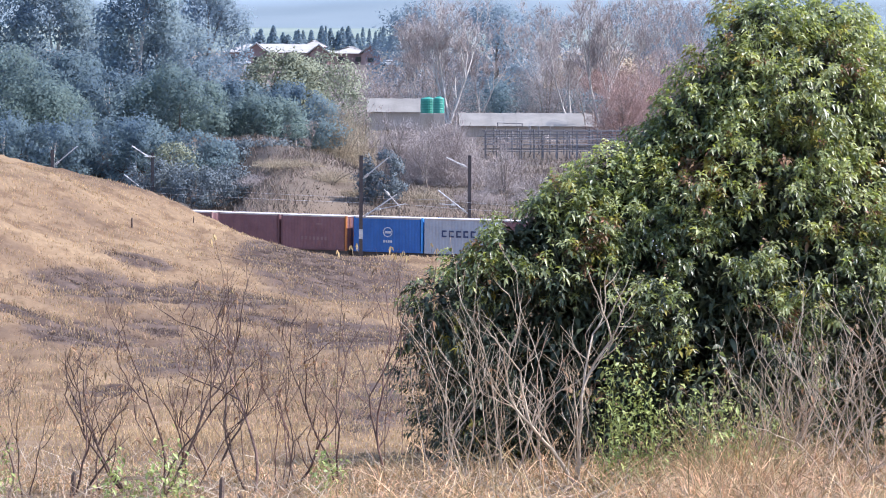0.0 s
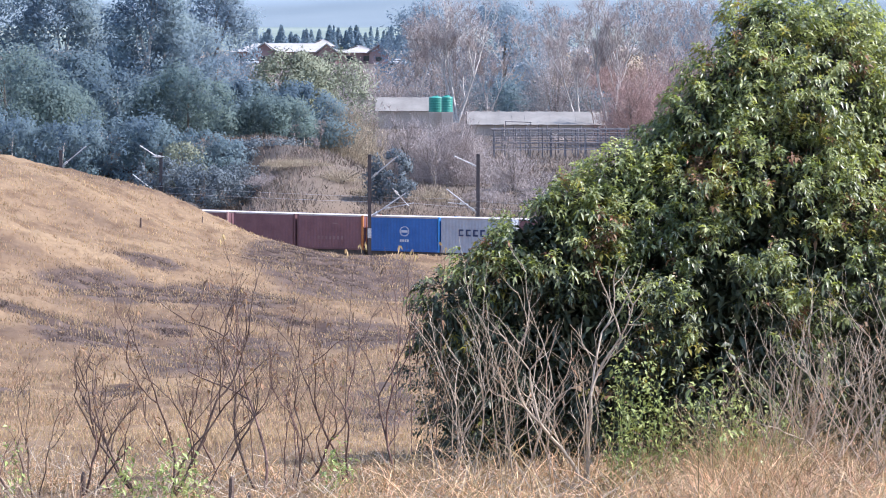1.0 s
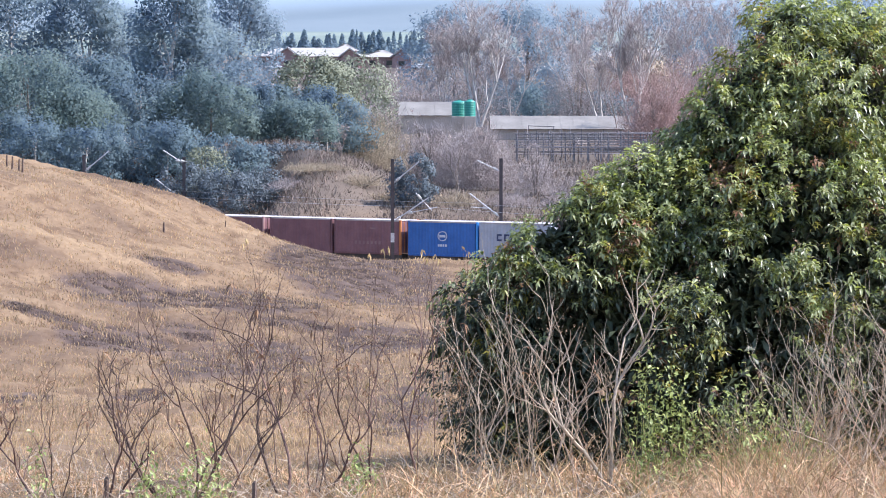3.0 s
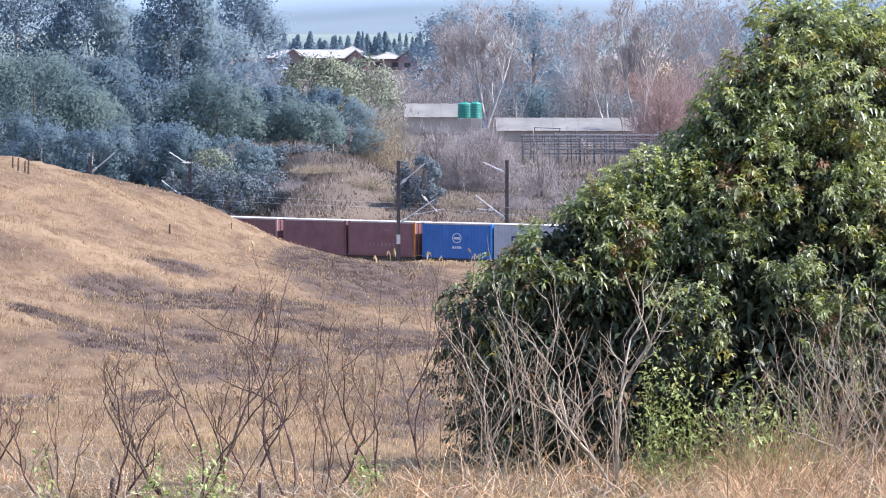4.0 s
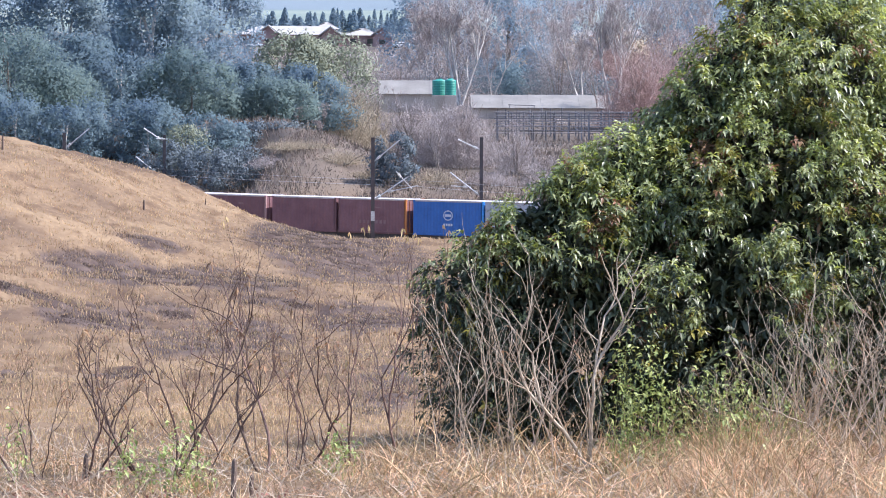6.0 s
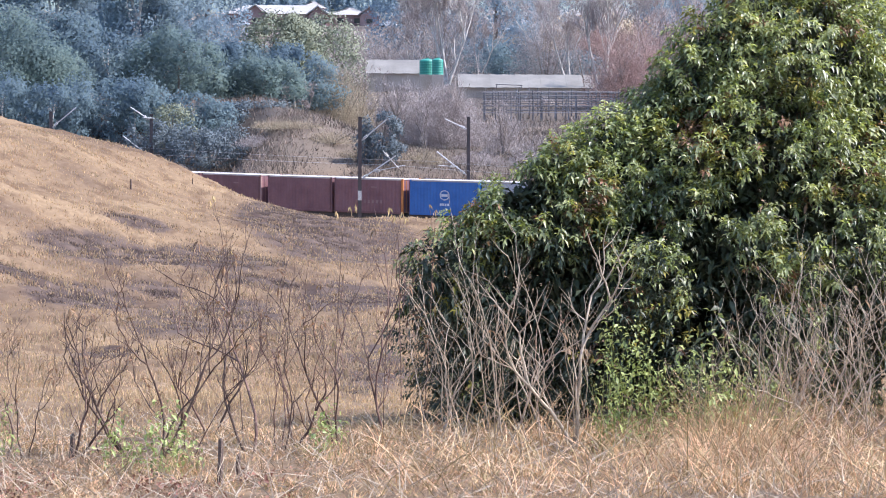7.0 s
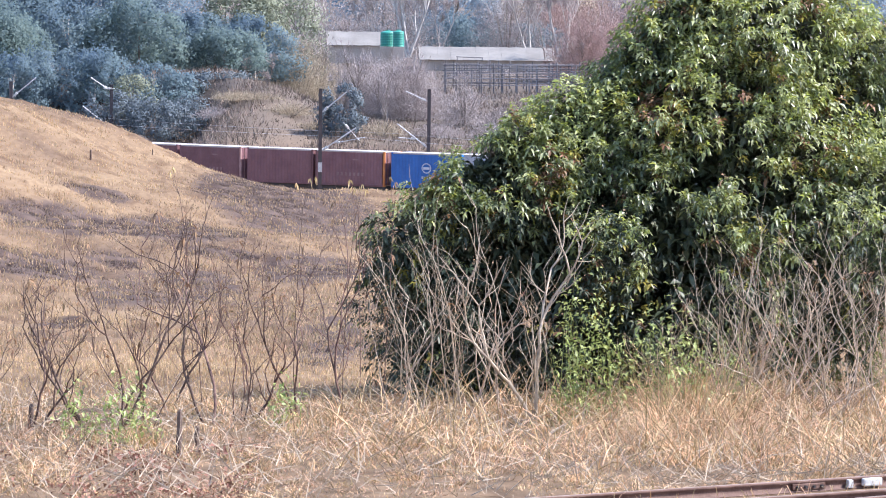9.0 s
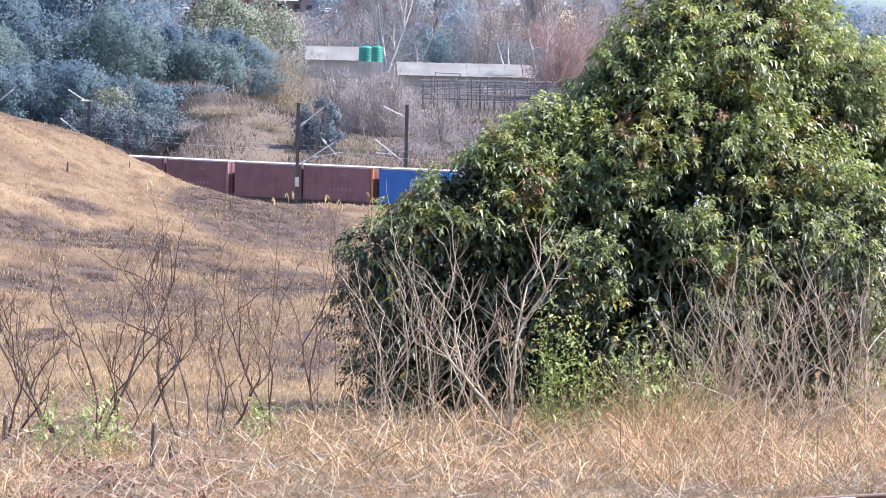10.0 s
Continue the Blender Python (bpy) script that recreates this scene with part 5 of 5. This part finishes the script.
def twig_bush(h, d, v_foot, top, wide, material, label, count, seed):
    p = survey(h, v_foot, d)
    z0 = ground_v(p.x, p.y)
    tall = survey(h, top, d).z - z0
    w = wide * d / 6000 / 2
    t = new("thicket")
    t.location = (p.x, p.y, z0 - 0.05)
    tagged(t, label, "thicket", "thickets")
    n = int(count * 2.4)
    a = unit(RNG.normal(0, 1, (n, 3)))
    a[:, 2] = np.abs(a[:, 2])
    r = RNG.uniform(0.1, 1, n) ** 0.6
    b = a * r[:, None] * np.array([w, w * 0.7, tall]) * (0.85 + 0.2 * np.sin(a[:, :1] * 7 + seed) * np.cos(a[:, 1:2] * 5))
    V, T = slivers(b, a * np.array([0.5, 0.5, 0.7]) + RNG.normal(0, 0.75, (n, 3)) + np.array([0, 0, 0.35]), RNG.uniform(0.07, 0.2, n) * max(tall, w), np.full(n, 0.00003 * d + 0.002))
    tagged(arrays_part("twig_mass", V, T, material, t), kind="stuff")
    k = 9
    for i in range(k):
        e = Vector((RNG.uniform(-w, w) * 0.7, RNG.uniform(-w, w) * 0.4, tall * RNG.uniform(0.5, 0.95)))
        V, Q = tubes([([(e.x * 0.15, e.y * 0.15, 0), tuple(e * 0.5), tuple(e)], [0.06, 0.04, 0.015])], 5)
        arrays_part("stem", V, Q, M_BARK, t, smooth=True)


GT, RT, BT = "grey-brown leafless thicket of thin twigs", "reddish leafless thicket of thin twigs", "pale buff thicket of dry twigs"
for k, a in enumerate(((840, 300, 330, 200, 175, M_TWIGS_GREY, GT, 6500), (770, 305, 320, 205, 120, M_TWIGS_GREY, GT, 3500), (945, 295, 345, 255, 100, M_TWIGS_GREY, GT, 1500), (1005, 290, 350, 300, 110, M_TWIGS_GREY, GT, 1400),
                       (650, 325, 285, 170, 150, M_TWIGS_BUFF, BT, 2600), (690, 330, 270, 195, 110, M_TWIGS_BUFF, BT, 1500), (1160, 420, 250, 95, 200, M_TWIGS_RED, RT, 4200), (1230, 400, 270, 165, 150, M_TWIGS_RED, RT, 2600), (1215, 450, 240, 70, 190, M_TWIGS_RED, RT, 3400), (1270, 520, 220, 40, 230, M_TWIGS_GREY, GT, 2000), (1400, 520, 220, 20, 240, M_TWIGS_GREY, GT, 1800),
                       (1300, 480, 230, 40, 220, M_TWIGS_RED, RT, 3000), (560, 292, 345, 288, 160, M_TWIGS_BUFF, BT, 1500), (640, 288, 350, 300, 120, M_TWIGS_BUFF, BT, 1100), (510, 290, 360, 310, 100, M_TWIGS_GREY, GT, 900),
                       (800, 285, 385, 330, 130, M_TWIGS_BUFF, BT, 1100), (900, 285, 385, 335, 120, M_TWIGS_GREY, GT, 1200), (1000, 285, 385, 335, 120, M_TWIGS_GREY, GT, 1200), (690, 285, 380, 335, 120, M_TWIGS_BUFF, BT, 1100), (600, 560, 165, 110, 120, M_TWIGS_GREY, GT, 1500),
                       (740, 560, 175, 125, 140, M_TWIGS_GREY, GT, 1800), (1000, 620, 165, 110, 160, M_TWIGS_BUFF, BT, 1800), (880, 600, 165, 115, 140, M_TWIGS_GREY, GT, 1600), (1110, 600, 165, 60, 160, M_TWIGS_RED, RT, 2400), (1020, 500, 190, 20, 160, M_TWIGS_GREY, GT, 2000), (830, 500, 190, 0, 180, M_TWIGS_GREY, GT, 1800))):
    twig_bush(*a, k)


def conifer(h, d, top, wide, seed):
    p = survey(h, 90, d)
    z0 = ground_v(p.x, p.y)
    tall = survey(h, top, d).z - z0
    w = wide * d / 6000 / 2
    n = 420
    f = RNG.random(n) ** 1.3
    a = RNG.uniform(0, 6.2832, n)
    r = w * (1 - f) ** 0.8 * RNG.uniform(0.6, 1.1, n)
    q = np.stack([np.cos(a) * r, np.sin(a) * r, (0.05 + 0.95 * f) * tall], 1)
    t = new("conifer")
    t.location = (p.x, p.y, z0)
    tagged(t, "small hazy blue-green conifer in a far row", "tree", "far row of conifers")
    bm = bmesh.new()
    rod(bm, (0, 0, -0.2), (0, 0, tall), w * 0.12, w * 0.02, 6)
    part("trunk", bm, M_BARK, t)
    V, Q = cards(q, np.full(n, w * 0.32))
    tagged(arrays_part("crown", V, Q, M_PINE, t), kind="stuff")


rnd = random.Random(5)
for i in range(34):
    conifer(478 + i * 9.4 + rnd.uniform(-3, 3), 1250 + rnd.uniform(-30, 30), rnd.uniform(50, 74), rnd.uniform(12, 26), i)


# ---- farm buildings ----
def shed(h0, h1, d, v_eave, v_ridge, v_foot, roof_mat, wall_mat, label, deep=9.0):
    a, b = survey(h0, v_eave, d), survey(h1, v_eave, d)
    zr, zf = survey(h0, v_ridge, d + deep / 2).z, min(ground_v(a.x, d), survey(h0, v_foot, d).z)
    s = new("shed")
    tagged(s, label, "shed", "farm sheds")
    W = b.x - a.x
    s.location = (a.x, d, zf)
    ze, zr = a.z - zf, zr - zf
    bm = bmesh.new()
    t = 0.2
    box(bm, 0, W, 0, t, 0, ze)
    box(bm, 0, W, deep - t, deep, 0, ze)
    box(bm, 0, t, t, deep - t, 0, ze)
    box(bm, W - t, W, t, deep - t, 0, ze)
    part("wall", bm, wall_mat, s)
    for sgn in (0, 1):
        n = int(W / 0.8)
        y0, y1 = (-0.4, deep / 2) if sgn == 0 else (deep + 0.4, deep / 2)
        for i in range(n):
            x0, x1 = -0.3 + (W + 0.6) * i / n, -0.3 + (W + 0.6) * (i + 0.97) / n
            lift = 0.03 * (i % 2)
            bm = bmesh.new()
            vs = [bm.verts.new(c) for c in ((x0, y0, ze + lift), (x1 + 0.05, y0, ze + lift), (x1 + 0.05, y1, zr + lift), (x0, y1, zr + lift))]
            vt = [bm.verts.new(v.co + Vector((0, 0, 0.05))) for v in vs]
            bm.faces.new(vt)
            bm.faces.new(vs[::-1])
            for k in range(4):
                bm.faces.new((vs[k], vs[(k + 1) % 4], vt[(k + 1) % 4], vt[k]))
            part("roof_sheet", bm, roof_mat, s)
    return s


shed(868, 1098, 440, 226, 203, 262, M_IRON, M_WALLTAN, "long low shed with a pale grey iron roof", 10.0)
shed(705, 800, 455, 202, 178, 232, M_IRON, M_WALLTAN, "low farm shed with a greyish iron roof", 9.0)


def tank(h, d, v_top, v_foot, r):
    p = survey(h, v_foot, d)
    tall = survey(h, v_top, d).z - p.z
    bm = bmesh.new()
    prof = [(0, 0), (r, 0)]
    for i in range(8):
        z = 0.06 + i * (tall * 0.86 - 0.06) / 8
        prof += [(r, z), (r, z + 0.1), (r * 0.975, z + 0.13), (r * 0.975, z + 0.17)]
    prof += [(r, tall * 0.87), (r * 0.92, tall * 0.92), (r * 0.5, tall * 0.98), (0.25, tall), (0, tall)]
    vs = [bm.verts.new((x, 0, z)) for x, z in prof]
    es = [bm.edges.new(e) for e in zip(vs, vs[1:])]
    bmesh.ops.spin(bm, geom=vs + es, cent=(0, 0, 0), axis=(0, 0, 1), angle=2 * math.pi, steps=24)
    bmesh.ops.remove_doubles(bm, verts=bm.verts, dist=0.001)
    t = new("water_tank")
    t.location = p
    tagged(t, "round green plastic water tank with ribs, on a low stand", "water tank", "green water tanks")
    part("body", bm, M_TANK, t)
    bm = bmesh.new()
    rod(bm, (0, 0, tall), (0, 0, tall + 0.08), 0.28, 0.26, 16)
    part("lid", bm, M_TANK, t)
    z0 = ground_v(p.x, p.y) - p.z
    bm = bmesh.new()
    box(bm, -r, r, -r, r, min(z0, -0.1), 0, 0.03)
    part("stand", bm, M_WALLTAN, t, "plain tan plinth")


tank(809, 436, 175, 203, 0.98)
tank(828, 434, 174, 203, 0.72)


def kraal():
    f = new("cattle_pen")
    d = 395
    a = survey(912, 280, d)
    b = survey(1160, 280, d)
    z0 = ground_v(a.x, d)
    f.location = (a.x, d, z0)
    tagged(f, "cattle pen of dark timber posts and rails", "cattle pen")
    W = b.x - a.x
    top = survey(912, 229, d).z - z0
    rnd = random.Random(9)
    for row, (dy, hi) in enumerate(((0, top * 0.93), (6, top * 0.97), (12, top))):
        n = 13
        for i in range(n):
            bm = bmesh.new()
            x = W * i / (n - 1) + rnd.uniform(-0.4, 0.4)
            rod(bm, (x, dy, -0.1), (x + rnd.uniform(-0.05, 0.05), dy, hi * rnd.uniform(0.93, 1.04)), 0.075, 0.06, 6)
            part("post", bm, M_TIMBER, f)
        for k in range(4):
            bm = bmesh.new()
            z = hi * (0.3 + 0.6 * k / 3) + rnd.uniform(-0.08, 0.08)
            rod(bm, (-0.2, dy - 0.08, z + rnd.uniform(-0.05, 0.05)), (W + 0.2, dy - 0.08, z + rnd.uniform(-0.05, 0.05)), 0.05, 0.05, 6)
            part("rail", bm, M_TIMBER, f)
    for i in range(6):
        x = W * (i + 0.5) / 6
        for k in range(4):
            bm = bmesh.new()
            z = top * (0.35 + 0.18 * k)
            rod(bm, (x, 0, z), (x, 12, z), 0.04, 0.04, 6)
            part("cross_rail", bm, M_TIMBER, f)
    bm = bmesh.new()
    rod(bm, (1.6, 12, top), (1.6, 12, top + 0.5), 0.05)
    rod(bm, (4.6, 12, top), (4.6, 12, top + 0.4), 0.05)
    rod(bm, (1.5, 12, top + 0.5), (4.7, 12, top + 0.4), 0.05)
    part("gate_arch", bm, M_TIMBER, f)


kraal()


def hall():
    """A long brick building with pale roofs and a gabled end, seen far off."""
    d = 900
    s = d / 6000
    a = survey(446, 118, d)
    z0 = min(ground_v(a.x, d), survey(446, 122, d).z)
    hall_ob = new("long_building")
    hall_ob.location = (a.x, d, z0)
    tagged(hall_ob, "long red-brick building with pale sheet roofs", "building")

    def X(h):
        return (h - 446) * s

    def Z(v):
        return survey(446, v, d).z - z0

    def wing(h0, h1, v_eave, v_ridge, y0, deep, gable):
        x0, x1, ze, zr = X(h0), X(h1), Z(v_eave), Z(v_ridge)
        bm = bmesh.new()
        box(bm, x0, x1, y0, y0 + deep, 0, ze)
        part("wall", bm, M_BRICK, hall_ob)
        bm = bmesh.new()
        if gable:
            xm = (x0 + x1) / 2
            pts = [(x0 - 0.6, ze), (xm, zr), (x1 + 0.6, ze)]
            for (xa, za), (xb, zb) in zip(pts, pts[1:]):
                vs = [bm.verts.new(c) for c in ((xa, y0 - 1, za), (xb, y0 - 1, zb), (xb, y0 + deep, zb), (xa, y0 + deep, za))]
                vt = [bm.verts.new(v.co + Vector((0, 0, 0.35))) for v in vs]
                bm.faces.new(vt), bm.faces.new(vs[::-1])
                for k in range(4):
                    bm.faces.new((vs[k], vs[(k + 1) % 4], vt[(k + 1) % 4], vt[k]))
            g = bmesh.new()
            vs = [g.verts.new(c) for c in ((x0, y0, ze), (x1, y0, ze), (xm, y0, zr))]
            vb = [g.verts.new(v.co + Vector((0, 0.3, 0))) for v in vs]
            g.faces.new(vs), g.faces.new(vb[::-1])
            for k in range(3):
                g.faces.new((vs[k], vs[(k + 1) % 3], vb[(k + 1) % 3], vb[k]))
            part("gable", g, M_BRICK, hall_ob)
        else:
            ym = y0 + deep / 2
            inset = deep * 0.45
            top = [(x0 + inset, ym, zr), (x1 - inset, ym, zr)]
            low = [(x0 - 0.8, y0 - 0.8, ze), (x1 + 0.8, y0 - 0.8, ze), (x1 + 0.8, y0 + deep + 0.8, ze), (x0 - 0.8, y0 + deep + 0.8, ze)]
            t = [bm.verts.new(c) for c in top]
            l = [bm.verts.new(c) for c in low]
            bm.faces.new((l[0], l[1], t[1], t[0]))
            bm.faces.new((l[1], l[2], t[1]))
            bm.faces.new((l[2], l[3], t[0], t[1]))
            bm.faces.new((l[3], l[0], t[0]))
            bm.faces.new(l[::-1])
        part("roof", bm, M_ROOFW, hall_ob, "pale sheet roof")
        n = max(1, int((x1 - x0) / 4))
        for i in range(n):
            x = x0 + (x1 - x0) * (i + 0.5) / n
            w = bmesh.new()
            box(w, x - 0.8, x + 0.8, y0 - 0.06, y0 + 0.1, ze * 0.4, ze * 0.75)
            part("window", w, M_GLASS, hall_ob, "dark window")

    wing(446, 640, 97, 81, 0, 14, False)
    wing(585, 625, 86, 74, 6, 8, False)
    wing(486, 526, 99, 82, -4, 6, True)
    wing(600, 632, 99, 84, -4, 6, True)
    wing(640, 700, 98, 85, 1, 12, False)
    wing(690, 724, 100, 84, -3, 16, True)


hall()


def car(h, d, v, seed, rot):
    p = survey(h, v, d)
    p.z = ground_v(p.x, p.y)
    c = new("parked_car")
    c.matrix_basis = pose(p.x, p.y, p.z, 0, 0, rot)
    tagged(c, "white parked car, far off by the buildings", "car", "far parked cars")
    bm = bmesh.new()
    box(bm, -2.2, 2.2, -0.85, 0.85, 0.35, 0.95, 0.15)
    box(bm, -1.3, 1.2, -0.75, 0.75, 0.9, 1.45, 0.18)
    part("body", bm, M_CAR, c)
    bm = bmesh.new()
    box(bm, -1.22, 1.12, -0.77, 0.77, 1.0, 1.32, 0.1)
    part("window_band", bm, M_GLASS, c)
    for x in (-1.4, 1.4):
        for y in (-0.8, 0.8):
            bm = bmesh.new()
            rod(bm, (x, y - 0.1, 0.32), (x, y + 0.1, 0.32), 0.32, 0.32, 14)
            part("wheel", bm, M_STEEL, c)


for k, (h, d, v, r) in enumerate(((740, 880, 108, 10), (935, 840, 116, 0), (955, 850, 116, 30), (1000, 860, 112, 0), (1045, 850, 108, 5), (1075, 850, 106, 15), (480, 880, 108, 0))):
    car(h, d, v, k, r)


def cottage(h, d, v, wide, k):
    p = survey(h, v, d)
    z0 = ground_v(p.x, p.y)
    w = wide * d / 6000
    c = new("cottage")
    c.location = (p.x, p.y, z0)
    tagged(c, "small far white house with a pale roof", "house", "far houses")
    t = max(2.4, p.z - z0)
    bm = bmesh.new()
    box(bm, -w / 2, w / 2, 0, 6, -0.5, t)
    part("wall", bm, M_WHITE, c)
    bm = bmesh.new()
    vs = [bm.verts.new(q) for q in ((-w / 2 - 0.4, -0.4, t), (w / 2 + 0.4, -0.4, t), (w / 2 + 0.4, 6.4, t), (-w / 2 - 0.4, 6.4, t), (-w / 2 - 0.4, 3, t + 1.6), (w / 2 + 0.4, 3, t + 1.6))]
    for f in ((0, 1, 5, 4), (2, 3, 4, 5), (0, 4, 3), (1, 2, 5), (3, 2, 1, 0)):
        bm.faces.new([vs[i] for i in f])
    part("roof", bm, M_ROOFW, c)
    bm = bmesh.new()
    box(bm, -0.6, 0.6, -0.05, 0.1, 0.9, 2.0)
    part("window", bm, M_GLASS, c)


for k, a in enumerate(((1060, 950, 104, 44), (1150, 1000, 100, 30), (930, 1000, 112, 20))):
    cottage(*a, k)


# ---- what moves ----
def motions():
    for ob, s, z, length in MOVERS:
        walk(ob, [(t, on_track(s + go, length, z)) for t, go in S_ROWS])


motions()
